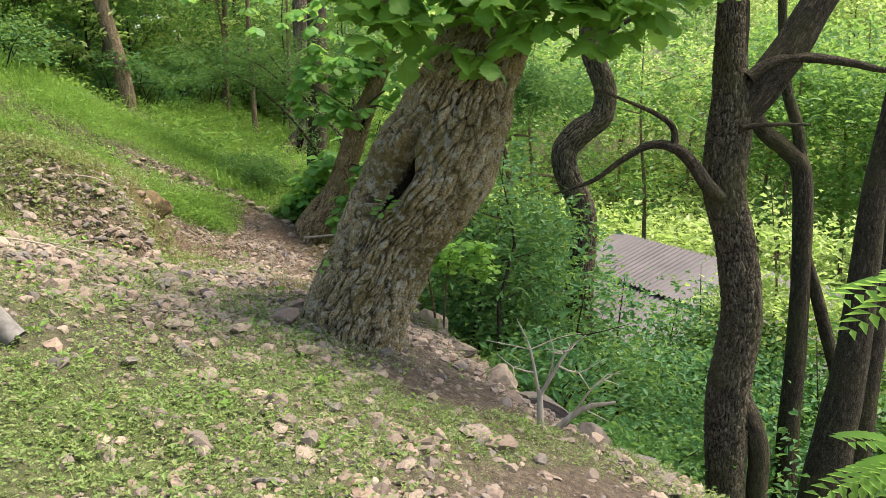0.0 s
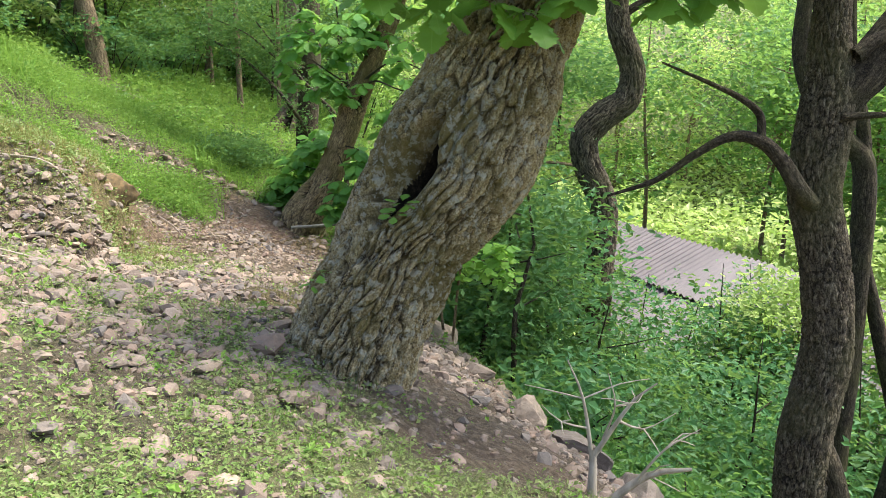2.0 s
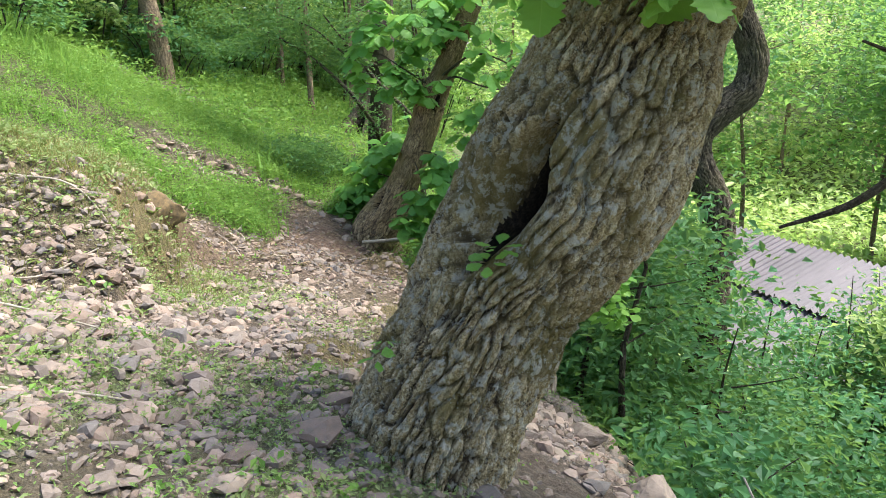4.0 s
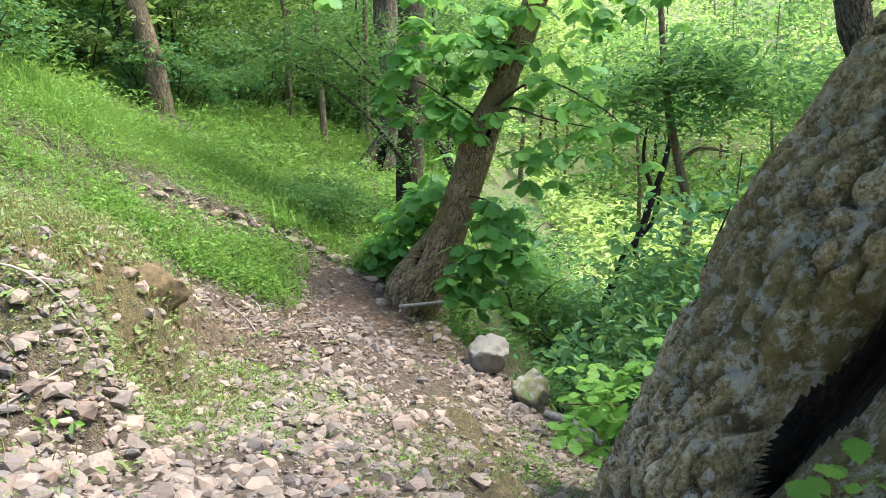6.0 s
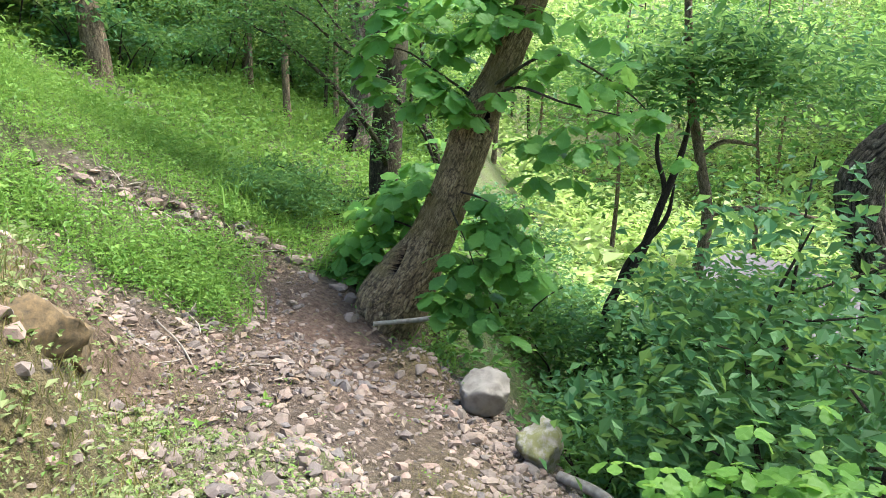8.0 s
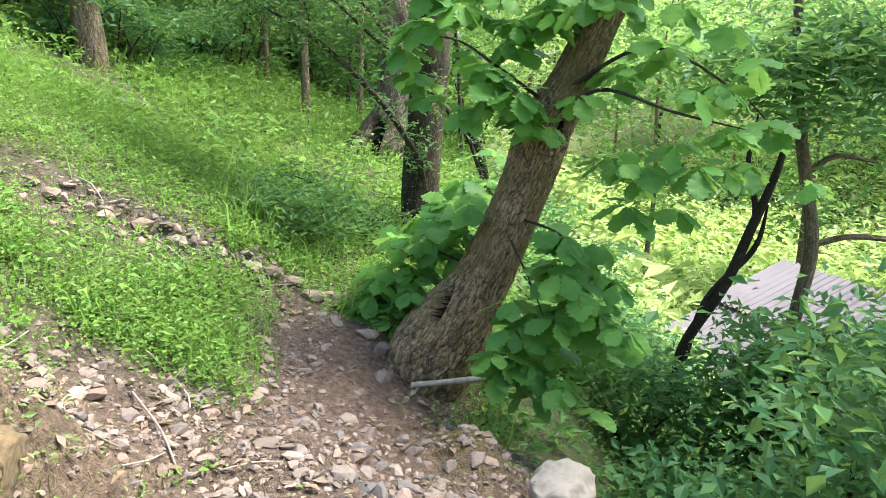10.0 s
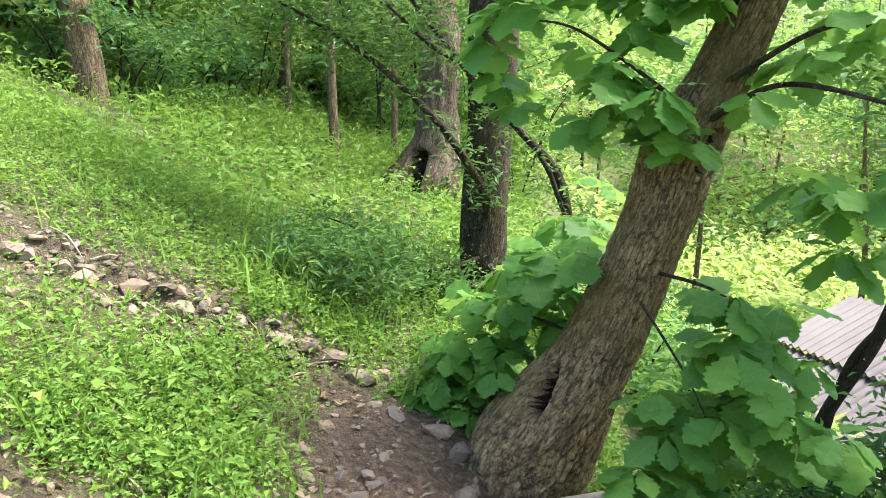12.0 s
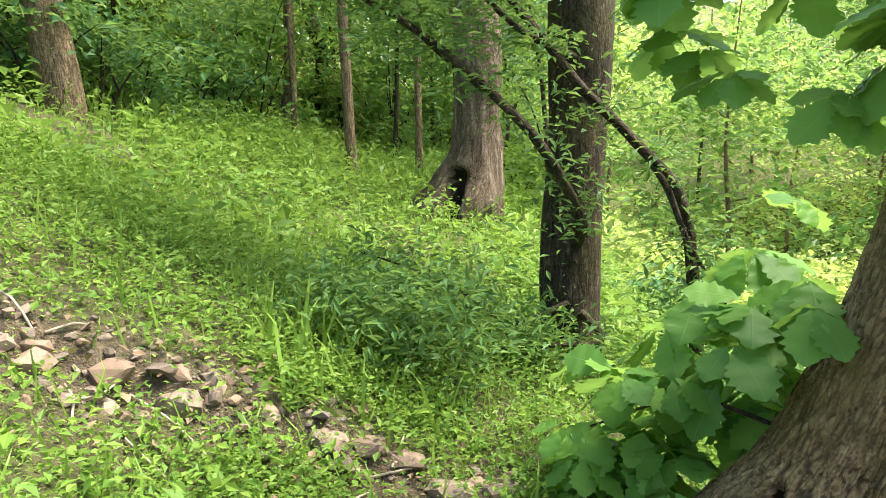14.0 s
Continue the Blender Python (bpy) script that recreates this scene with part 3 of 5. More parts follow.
def tree(name, stem, limbs, bark, label, leaves=None, leaf_mat=None, sides=20, flare=0.35, seed=0, wobble=0.10, step=0.05, group="", leaf_label="", slits=(), limb_bark=None, rough=None, leaf_form=None):
    """A tree: trunk, limbs, and a crown given as (verts, faces)."""
    root = empty(name, tuple(stem[0][:3]))
    back = -Vector(stem[0][:3])
    v, f, uv, axis, _ = tube(stem, sides, step, wobble, seed, flare)
    if rough:
        girth = uv[:, 0].max() / 6.2832
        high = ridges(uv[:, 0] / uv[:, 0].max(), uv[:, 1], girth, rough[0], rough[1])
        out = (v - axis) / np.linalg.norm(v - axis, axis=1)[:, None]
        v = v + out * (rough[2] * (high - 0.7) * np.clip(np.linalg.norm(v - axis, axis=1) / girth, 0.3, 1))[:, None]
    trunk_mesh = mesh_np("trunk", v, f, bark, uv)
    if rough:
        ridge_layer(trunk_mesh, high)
    if slits:
        hole = np.zeros(len(v))
        for a, b, w in slits:
            a, b = np.array(a), np.array(b)
            t = np.clip(((v - a) @ (b - a)) / ((b - a) @ (b - a)), 0, 1)
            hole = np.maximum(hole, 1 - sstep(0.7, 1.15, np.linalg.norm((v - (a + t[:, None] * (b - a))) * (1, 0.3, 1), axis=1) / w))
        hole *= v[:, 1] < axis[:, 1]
        trunk_mesh.vertices.foreach_set("co", (v + (axis - v) * 0.6 * hole[:, None]).astype(np.float32).ravel())
        # slit faces take the darkened wood, standing for the shade within
        trunk_mesh.materials.append(M_HOLLOW_SHADE)
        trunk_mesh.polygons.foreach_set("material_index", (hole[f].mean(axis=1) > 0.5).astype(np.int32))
    made = [part_np("trunk", trunk_mesh, root)]
    for i, limb in enumerate(limbs):
        v, f, uv, _, _ = tube(limb, 8, step, wobble, seed + i + 1)
        made.append(part_np("branch", mesh_np("branch", v, f, limb_bark or bark, uv), root))
    if leaves is not None:
        made.append(part_np("crown", mesh_np("crown", leaves[0], leaves[1], leaf_mat, None if leaf_form is None else leaf_uv(leaves, leaf_form), leaf_form is not None), root, leaf_label))
    for ob in made:
        ob.matrix_parent_inverse = Matrix.Translation(back)
    return tagged(root, label, "tree", group)


def merge(*clouds):
    vs, fs, n = [], [], 0
    for v, f in clouds:
        vs.append(v), fs.append(f + n)
        n += len(v)
    return np.vstack(vs), np.vstack(fs)


# old leaning oak with a hollow
def old_oak():
    stem = [(-0.72, 5.15, -0.75, 0.42), (-0.66, 5.20, -0.41, 0.335), (-0.61, 5.20, -0.18, 0.325), (-0.53, 5.20, 0.06, 0.325), (-0.41, 5.20, 0.31, 0.318), (-0.30, 5.20, 0.55, 0.325),
            (-0.08, 5.20, 0.92, 0.385), (0.09, 5.20, 1.28, 0.325), (0.18, 5.20, 1.51, 0.27), (0.29, 5.20, 1.77, 0.25), (0.42, 5.22, 2.15, 0.23), (0.62, 5.3, 2.8, 0.20), (0.8, 5.4, 3.8, 0.14)]
    ends = ((-0.46, 4.98, 0.65), (-0.23, 4.86, 1.05))
    v, f, uv, axis, _ = tube(stem, 240, 0.014, 0.10, 3, 0.15)
    ua, ub = [uv[np.argmin(np.linalg.norm(v - np.array(p), axis=1))] for p in ends]
    round_ = uv[:, 0].max() / (2 * np.pi)
    spin = (ub[0] - ua[0]) / (ub[1] - ua[1]) / round_
    v, f, uv, axis, _ = tube(stem, 330, 0.011, 0.10, 3, 0.15, spin)
    out = v - axis
    rad = np.linalg.norm(out, axis=1)
    out /= rad[:, None]
    # ridged bark
    th = uv[:, 0] / uv[:, 0].max() * 2 * np.pi + spin * uv[:, 1]
    q2 = np.stack([0.35 * np.cos(th), 0.35 * np.sin(th), uv[:, 1] * 0.7], 1)
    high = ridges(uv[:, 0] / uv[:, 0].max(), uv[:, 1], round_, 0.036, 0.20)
    plates = 0.040 * (high - 0.75) + 0.016 * (fbm(q2 * 38, 3, 5) - 0.5) + 0.07 * (fbm(q2 * 5, 2, 6) - 0.5)
    # hollow on the upper side, wide below and narrowing upwards
    ka, kb = [np.argmin(np.linalg.norm(v - np.array(p), axis=1)) for p in ends]
    ua, ub = uv[ka], uv[kb]
    whole = uv[:, 0].max()
    off, way = uv - ua, ub - ua
    off[:, 0] = (off[:, 0] + whole / 2) % whole - whole / 2
    way = np.array([(way[0] + whole / 2) % whole - whole / 2, way[1]])
    w = np.clip((off @ way) / (way @ way), -0.05, 1.3)
    d = np.linalg.norm(off - w[:, None] * way + np.stack([0.015 * np.sin(7 * w), 0 * w], 1), axis=1)
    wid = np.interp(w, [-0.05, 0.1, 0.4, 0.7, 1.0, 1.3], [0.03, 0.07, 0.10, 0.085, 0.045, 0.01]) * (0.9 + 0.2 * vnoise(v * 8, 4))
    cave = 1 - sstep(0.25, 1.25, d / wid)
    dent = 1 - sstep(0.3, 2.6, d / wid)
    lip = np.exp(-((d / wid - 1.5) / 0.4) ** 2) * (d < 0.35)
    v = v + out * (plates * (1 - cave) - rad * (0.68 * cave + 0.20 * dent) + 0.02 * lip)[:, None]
    uv = uv + np.stack([spin * round_ * uv[:, 1], 0 * uv[:, 1]], 1)
    root = empty("old_oak_tree", (-0.72, 5.15, -0.75))
    trunk_mesh = mesh_np("trunk", v, f, M_BARK_OLD, uv)
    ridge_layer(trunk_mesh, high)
    # inner faces of the hollow carry its shade as a dark wood colour
    trunk_mesh.materials.append(M_HOLLOW_SHADE)
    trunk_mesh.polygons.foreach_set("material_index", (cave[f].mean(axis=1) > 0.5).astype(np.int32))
    part_np("trunk", trunk_mesh, root, "deeply furrowed leaning trunk with lichen and a dark hollow")
    limbs = [[(0.30, 5.1, 1.85, 0.07), (0.15, 4.95, 2.0, 0.045), (-0.1, 4.8, 1.98, 0.03), (-0.35, 4.72, 1.86, 0.015)],
             [(0.36, 5.1, 1.95, 0.06), (0.55, 4.9, 2.02, 0.04), (0.8, 4.78, 1.98, 0.03), (1.15, 4.74, 1.86, 0.012)],
             [(0.34, 5.1, 1.95, 0.05), (0.30, 4.9, 1.98, 0.03), (0.25, 4.76, 1.86, 0.012)]]
    for i, l in enumerate(limbs):
        vv, ff, uu, _, _ = tube(l, 8, 0.05, 0.1, i)
        part_np("branch", mesh_np("branch", vv, ff, M_BARK_LIMB, uu), root)
    tips = []
    for l in limbs:
        c = spline(l, 0.11)[2:, :3]
        for p in c:
            tips += [p + rng.normal(size=3) * (0.11, 0.10, 0.05) + (0, 0, -0.02) for _ in range(4)]
    # second set: leaves added out of view, spread to shade the trail
    extra = np.vstack([rng.random((90, 3)) * (2.4, 1.2, 0.6) + (-0.7, 4.5, 1.95), rng.random((80, 3)) * (3.0, 3.2, 1.5) + (-0.4, 5.0, 3.3)])
    low = np.array([(-0.46, 4.75, 1.70), (-0.2, 4.75, 1.60), (0.05, 4.72, 1.64), (0.24, 4.70, 1.58), (0.37, 4.75, 1.72), (0.56, 4.75, 1.78), (0.81, 4.75, 1.68), (1.0, 4.75, 1.72), (1.22, 4.75, 1.8), (-0.27, 4.75, 1.8), (0.15, 4.75, 1.83)])
    extra = np.vstack([extra, low, low + rng.normal(size=low.shape) * 0.08 + (0, 0, 0.08)])
    cr = merge(whorls(tips, 5, 0.15, droop=-0.45), whorls(list(extra), 6, 0.17, droop=-0.4))
    part_np("crown", mesh_np("crown", *cr, M_OAKLEAF_LIGHT, leaf_uv(cr, OAK_LEAF)), root, "fresh light green lobed oak leaves")
    for p in ((-0.36, 4.82, 0.69), (-0.74, 4.80, 0.36)):
        sprig = whorls([np.array(p), np.array(p) + (0.03, 0.0, 0.05)], 5, 0.055, OAK_LEAF, 0.2)
        part_np("shoot", mesh_np("shoot", *sprig, M_OAKLEAF_LIGHT, leaf_uv(sprig, OAK_LEAF)), root, "young bright green leaf shoot")
    for ob in root.children:
        ob.matrix_parent_inverse = Matrix.Translation((0.72, -5.15, 0.75))
    tagged(root, "old leaning oak with furrowed lichened bark and a hollow trunk", "tree")


old_oak()

# curved oak at the trail's edge with large leaves
curved = [(-1.86, 10.78, -0.86, 0.18), (-1.78, 10.78, -0.64, 0.245), (-1.69, 10.80, -0.42, 0.272), (-1.58, 10.80, -0.21, 0.235), (-1.45, 10.80, 0.0, 0.178), (-1.33, 10.80, 0.27, 0.155), (-1.24, 10.80, 0.51, 0.149),
          (-1.17, 10.80, 0.71, 0.152), (-1.10, 10.80, 0.96, 0.160), (-0.98, 10.80, 1.21, 0.125), (-0.87, 10.80, 1.48, 0.11), (-0.66, 10.85, 2.0, 0.10), (-0.4, 10.9, 2.9, 0.09), (-0.2, 11, 4.0, 0.05)]
curved_limbs = [[(-1.05, 10.7, 1.05, 0.05), (-0.85, 10.4, 1.2, 0.035), (-0.55, 10.05, 1.12, 0.022), (-0.2, 10.1, 1.05, 0.01)],
                [(-1.0, 10.7, 1.2, 0.045), (-0.6, 10.5, 1.42, 0.03), (-0.1, 10.6, 1.2, 0.02), (0.2, 10.7, 0.95, 0.01)],
                [(-1.1, 10.75, 1.1, 0.04), (-1.4, 10.6, 1.3, 0.025), (-1.6, 10.65, 1.42, 0.018), (-1.8, 10.7, 1.45, 0.008)],
                [(-1.25, 10.75, 0.45, 0.03), (-1.0, 10.4, 0.42, 0.02), (-0.85, 10.3, 0.2, 0.01)],
                [(-1.45, 10.85, 0.1, 0.03), (-1.75, 11.05, 0.15, 0.02), (-2.05, 11.2, 0.0, 0.01)],
                [(-1.28, 10.7, 0.35, 0.022), (-1.15, 10.35, 0.15, 0.015), (-1.08, 10.2, 0.0, 0.008)]]
curved_tips = [(-1.66, 10.7, 1.55), (-1.45, 10.6, 1.22), (-1.6, 10.8, 1.78), (-1.13, 10.5, 1.06), (-2.05, 11.2, -0.21), (-1.85, 11.1, 0.08), (-1.14, 10.25, -0.05), (-0.94, 10.35, 0.27),
               (-0.70, 10.2, 0.92), (-0.47, 10.0, 0.97), (-0.24, 10.2, 1.3), (0.06, 10.6, 0.9), (-0.55, 10.2, 0.68), (-1.03, 10.7, 1.72), (-0.71, 10.5, 1.36), (-2.2, 11.2, -0.28), (-1.68, 11.0, -0.06), (-1.2, 10.25, -0.2),
               (-1.42, 10.7, 1.5), (-1.8, 10.8, 1.4), (-0.95, 10.7, 1.9), (-0.44, 10.4, 1.55), (-1.6, 10.9, 0.4), (-0.85, 10.3, 0.1), (-1.0, 10.2, -0.3), (-1.95, 11.2, -0.1), (-0.9, 10.35, 0.45), (-1.5, 11.1, 0.2)]
curved_limbs = [[(x, y, z, r * 0.3) for x, y, z, r in l] for l in curved_limbs]
tips = [np.array(p) + rng.normal(size=3) * 0.11 for i, p in enumerate(curved_tips) for _ in range(4 if p[0] > -0.8 else 6)]
tips += [np.array((-0.6, 10.6, 2.3)) + rng.normal(size=3) * (0.9, 0.6, 0.35) for _ in range(80)]
tips += [np.array(p) + rng.normal(size=3) * (0.22, 0.2, 0.16) for p in ((-2.0, 11.2, -0.15), (-1.75, 11.15, 0.25), (-1.85, 11.0, -0.3), (-0.9, 10.3, 0.0), (-1.55, 11.2, 0.5), (-1.0, 10.45, 1.55)) for _ in range(9)]
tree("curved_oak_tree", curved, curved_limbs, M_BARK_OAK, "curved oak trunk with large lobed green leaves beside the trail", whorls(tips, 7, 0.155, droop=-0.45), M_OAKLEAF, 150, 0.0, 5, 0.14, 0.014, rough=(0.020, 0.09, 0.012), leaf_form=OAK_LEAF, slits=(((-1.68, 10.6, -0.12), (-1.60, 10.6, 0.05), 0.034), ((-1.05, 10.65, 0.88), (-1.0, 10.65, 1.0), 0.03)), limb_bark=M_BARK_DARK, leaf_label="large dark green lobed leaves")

# crooked tree
crook = [(1.85, 10.5, -3.6, 0.22), (1.80, 10.50, -2.82, 0.198), (1.77, 10.50, -2.33, 0.189), (1.79, 10.50, -1.64, 0.190), (1.81, 10.50, -0.85, 0.173), (1.83, 10.50, -0.27, 0.162), (1.75, 10.50, 0.01, 0.154), (1.58, 10.50, 0.35, 0.153),
         (1.55, 10.50, 0.64, 0.158), (1.75, 10.50, 0.88, 0.160), (1.98, 10.50, 1.04, 0.150), (2.05, 10.50, 1.31, 0.138), (1.99, 10.50, 1.54, 0.134), (1.84, 10.50, 1.94, 0.128), (1.8, 10.6, 2.8, 0.10), (2.0, 10.8, 4.2, 0.05)]
tree("crooked_tree", crook, [[(1.9, 10.5, 2.0, 0.05), (2.4, 10.4, 2.3, 0.03), (3.0, 10.3, 2.5, 0.01)]], M_BARK_ROUGH, "crooked dark tree trunk bent in an s-curve",
     leaf_cloud(2000, np.array((2.1, 10.8, 3.6)), np.array((2.4, 1.6, 1.2)), 0.11), M_LEAF_MID, 90, 0.2, 8, 0.12, 0.025, rough=(0.035, 0.12, 0.022), limb_bark=M_BARK_DARK)

# forked tree on the slope
fork = [(2.08, 5.5, -2.1, 0.16), (2.05, 5.50, -1.50, 0.135), (2.02, 5.50, -1.06, 0.145), (2.02, 5.50, -0.64, 0.147), (2.07, 5.50, -0.14, 0.137), (1.99, 5.50, 0.37, 0.133), (1.89, 5.50, 0.76, 0.135), (1.90, 5.50, 1.14, 0.145),
        (1.90, 5.50, 1.36, 0.125), (1.87, 5.50, 1.61, 0.098), (1.86, 5.50, 1.97, 0.084), (1.84, 5.50, 2.48, 0.07), (1.7, 5.6, 3.6, 0.05)]
fork_limbs = [[(1.92, 5.50, 1.15, 0.12), (2.0, 5.50, 1.30, 0.132), (2.10, 5.50, 1.41, 0.130), (2.27, 5.50, 1.67, 0.122), (2.39, 5.50, 1.90, 0.113), (2.58, 5.50, 2.24, 0.099), (3.0, 5.5, 3.2, 0.06)],
              [(2.32, 5.5, -1.95, 0.09), (2.27, 5.50, -1.46, 0.08), (2.26, 5.50, -1.15, 0.08), (2.18, 5.50, -0.92, 0.09), (2.06, 5.50, -0.68, 0.09)],
              [(1.90, 5.45, 0.66, 0.045), (1.72, 5.30, 0.78, 0.048), (1.61, 5.30, 0.93, 0.042), (1.49, 5.30, 1.03, 0.035), (1.33, 5.30, 1.05, 0.026), (1.15, 5.30, 0.95, 0.02), (0.97, 5.30, 0.82, 0.015), (0.72, 5.30, 0.73, 0.006)],
              [(1.49, 5.30, 1.03, 0.025), (1.47, 5.30, 1.16, 0.021), (1.37, 5.30, 1.24, 0.017), (1.21, 5.30, 1.31, 0.012), (0.95, 5.30, 1.41, 0.005)],
              [(1.97, 5.40, 1.47, 0.044), (2.09, 5.40, 1.56, 0.036), (2.30, 5.40, 1.60, 0.033), (2.60, 5.40, 1.57, 0.027), (2.85, 5.40, 1.52, 0.02), (3.2, 5.4, 1.5, 0.008)],
              [(1.92, 5.36, 1.16, 0.022), (2.12, 5.30, 1.18, 0.014), (2.35, 5.30, 1.18, 0.006)]]
# crown added above the view, placed so that it shades the ground
tree("forked_tree", fork, fork_limbs, M_BARK_ROUGH, "dark forked tree with rough ridged bark on the slope",
     leaf_cloud(2000, np.array((2.6, 5.2, 4.6)), np.array((2.2, 2.2, 1.0)), 0.10), M_LEAF_MID, 110, 0.15, 11, 0.12, 0.016, rough=(0.022, 0.06, 0.018), limb_bark=M_BARK_DARK)

slim = [(3.75, 8.2, -4.2, 0.13), (3.69, 8.20, -3.06, 0.122), (3.67, 8.20, -2.14, 0.114), (3.68, 8.20, -1.39, 0.106), (3.66, 8.20, -0.43, 0.095), (3.59, 8.20, 0.56, 0.098), (3.4, 8.2, 0.82, 0.086), (3.14, 8.2, 1.04, 0.08), (2.91, 8.2, 1.55, 0.07), (2.89, 8.2, 2.24, 0.06), (2.8, 8.3, 3.5, 0.04)]
slim_limbs = [[(3.59, 8.2, 0.50, 0.07), (3.51, 8.20, 1.01, 0.06), (3.36, 8.20, 1.45, 0.052), (3.26, 8.20, 2.24, 0.042), (3.2, 8.2, 3.2, 0.03)], [(4.4, 8.3, -2.2, 0.07), (4.04, 8.20, -1.27, 0.072), (3.84, 8.20, -0.67, 0.066), (3.66, 8.20, -0.13, 0.05)]]
tree("slim_tree", slim, slim_limbs, M_BARK_DARK, "slim tree with a forked mossy trunk on the slope", leaf_cloud(1500, np.array((3.3, 8.6, 3.6)), np.array((2.2, 1.6, 1.2)), 0.10), M_LEAF_SUN, 18, 0.15, 14)
lean = [(3.22, 6.6, -3.0, 0.22), (3.28, 6.60, -2.19, 0.195), (3.35, 6.60, -1.56, 0.17), (3.43, 6.60, -0.90, 0.143), (3.47, 6.60, -0.07, 0.116), (3.49, 6.60, 0.54, 0.103), (3.54, 6.60, 1.0, 0.095), (3.62, 6.60, 1.65, 0.085), (3.8, 6.7, 3.2, 0.06)]
tree("leaning_tree", lean, [[(3.70, 6.9, -3.2, 0.14), (3.72, 6.90, -2.35, 0.13), (3.74, 6.90, -0.74, 0.125), (3.82, 6.90, 0.16, 0.105), (3.92, 6.90, 1.21, 0.093), (4.1, 7, 3, 0.06)]],
     M_BARK_DARK, "pair of brown leaning trunks on the lower slope", leaf_cloud(1600, np.array((3.9, 6.9, 4.1)), np.array((1.9, 1.8, 1.0)), 0.11), M_LEAF_MID, 18, 0.2, 17)

upslope = [(-5.38, 14.40, 0.55, 0.17), (-5.42, 14.40, 0.89, 0.147), (-5.47, 14.40, 1.36, 0.146), (-5.54, 14.40, 1.83, 0.138), (-5.63, 14.40, 2.22, 0.13), (-5.73, 14.4, 2.64, 0.122), (-5.83, 14.4, 3.1, 0.115), (-5.9, 14.4, 3.6, 0.11), (-6.1, 14.5, 5.5, 0.07)]
tree("upslope_tree", upslope, [[(-5.7, 14.4, 2.8, 0.05), (-6.2, 14.2, 3.3, 0.03), (-6.9, 14.0, 3.6, 0.01)]], M_BARK_LIMB, "leaning greyish-brown tree on the grassy hillside",
     leaf_cloud(2200, np.array((-6.0, 14.8, 5.2)), np.array((2.4, 1.8, 1.3)), 0.11), M_LEAF_MID, 20, 0.3, 20)
hollow_tree = [(-2.72, 15.6, -0.2, 0.52), (-2.67, 15.60, 0.16, 0.41), (-2.59, 15.60, 0.44, 0.32), (-2.52, 15.60, 0.74, 0.231), (-2.49, 15.60, 1.14, 0.209), (-2.49, 15.60, 1.62, 0.197), (-2.55, 15.60, 2.10, 0.185), (-2.59, 15.60, 2.57, 0.169), (-2.6, 15.7, 4.5, 0.13), (-2.5, 15.8, 7, 0.06)]
tree("pale_barked_tree", hollow_tree, [], M_BARK_PALE, "pale flaky-barked tree with a flared hollow base", leaf_cloud(2200, np.array((-2.6, 16, 6.4)), np.array((3.2, 2.6, 2.0)), 0.12), M_LEAF_SUN, 64, 0.25, 23, 0.2, 0.03, slits=(((-2.80, 15.35, -0.1), (-2.66, 15.35, 0.55), 0.085),))
dark_tree = [(-1.95, 12.8, -0.6, 0.2), (-1.95, 12.80, -0.19, 0.155), (-1.96, 12.80, 0.05, 0.154), (-1.96, 12.80, 0.29, 0.156), (-1.95, 12.80, 0.62, 0.151), (-1.93, 12.80, 0.96, 0.149), (-1.92, 12.80, 1.32, 0.16), (-1.92, 12.80, 1.60, 0.165), (-1.91, 12.80, 2.00, 0.151), (-1.9, 12.9, 3.2, 0.13), (-1.8, 13, 5.5, 0.07)]
dark_limbs = [[(-1.95, 12.75, 0.35, 0.03), (-1.95, 12.4, 0.55, 0.028), (-2.14, 12.2, 0.89, 0.025), (-2.34, 12.20, 1.11, 0.022), (-2.64, 12.20, 1.37, 0.018), (-2.94, 12.20, 1.56, 0.013), (-3.3, 12.20, 1.75, 0.005)],
              [(-1.36, 12.5, -0.75, 0.04), (-1.38, 12.48, -0.1, 0.036), (-1.47, 12.45, 0.6, 0.028), (-1.71, 12.40, 0.91, 0.023), (-1.95, 12.40, 1.15, 0.023), (-2.13, 12.40, 1.38, 0.021), (-2.30, 12.40, 1.58, 0.016), (-2.6, 12.40, 1.95, 0.006)],
              [(-1.92, 12.7, 0.05, 0.022), (-1.86, 12.3, 0.0, 0.015), (-2.13, 12.20, 0.0, 0.012), (-2.41, 12.20, -0.03, 0.009), (-2.69, 12.20, -0.08, 0.004)],
              [(-1.62, 12.42, 0.8, 0.018), (-1.55, 12.40, 0.68, 0.016), (-1.45, 12.40, 0.43, 0.013), (-1.34, 12.40, 0.26, 0.006)],
              [(-1.95, 12.7, 0.1, 0.016), (-2.28, 12.30, 0.08, 0.011), (-2.49, 12.30, 0.22, 0.009), (-2.77, 12.30, 0.35, 0.006), (-2.98, 12.30, 0.42, 0.002)],
              [(-2.40, 12.25, 1.15, 0.012), (-2.52, 12.30, 1.25, 0.011), (-2.76, 12.30, 1.50, 0.008), (-2.86, 12.30, 1.9, 0.003)],
              [(-1.93, 12.7, 1.3, 0.022), (-2.25, 12.3, 1.42, 0.015), (-2.6, 12.1, 1.72, 0.009), (-3.0, 12.0, 1.9, 0.003)]]
fine_leaves = []
for limb in dark_limbs:
    c = spline(limb, 0.10)[3:, :3]
    for p in c:
        fine_leaves.append(leaf_cloud(45, p, np.array((0.18, 0.15, 0.11)), 0.055, template=SLIM_LEAF, clump=0.06, clumps=4))
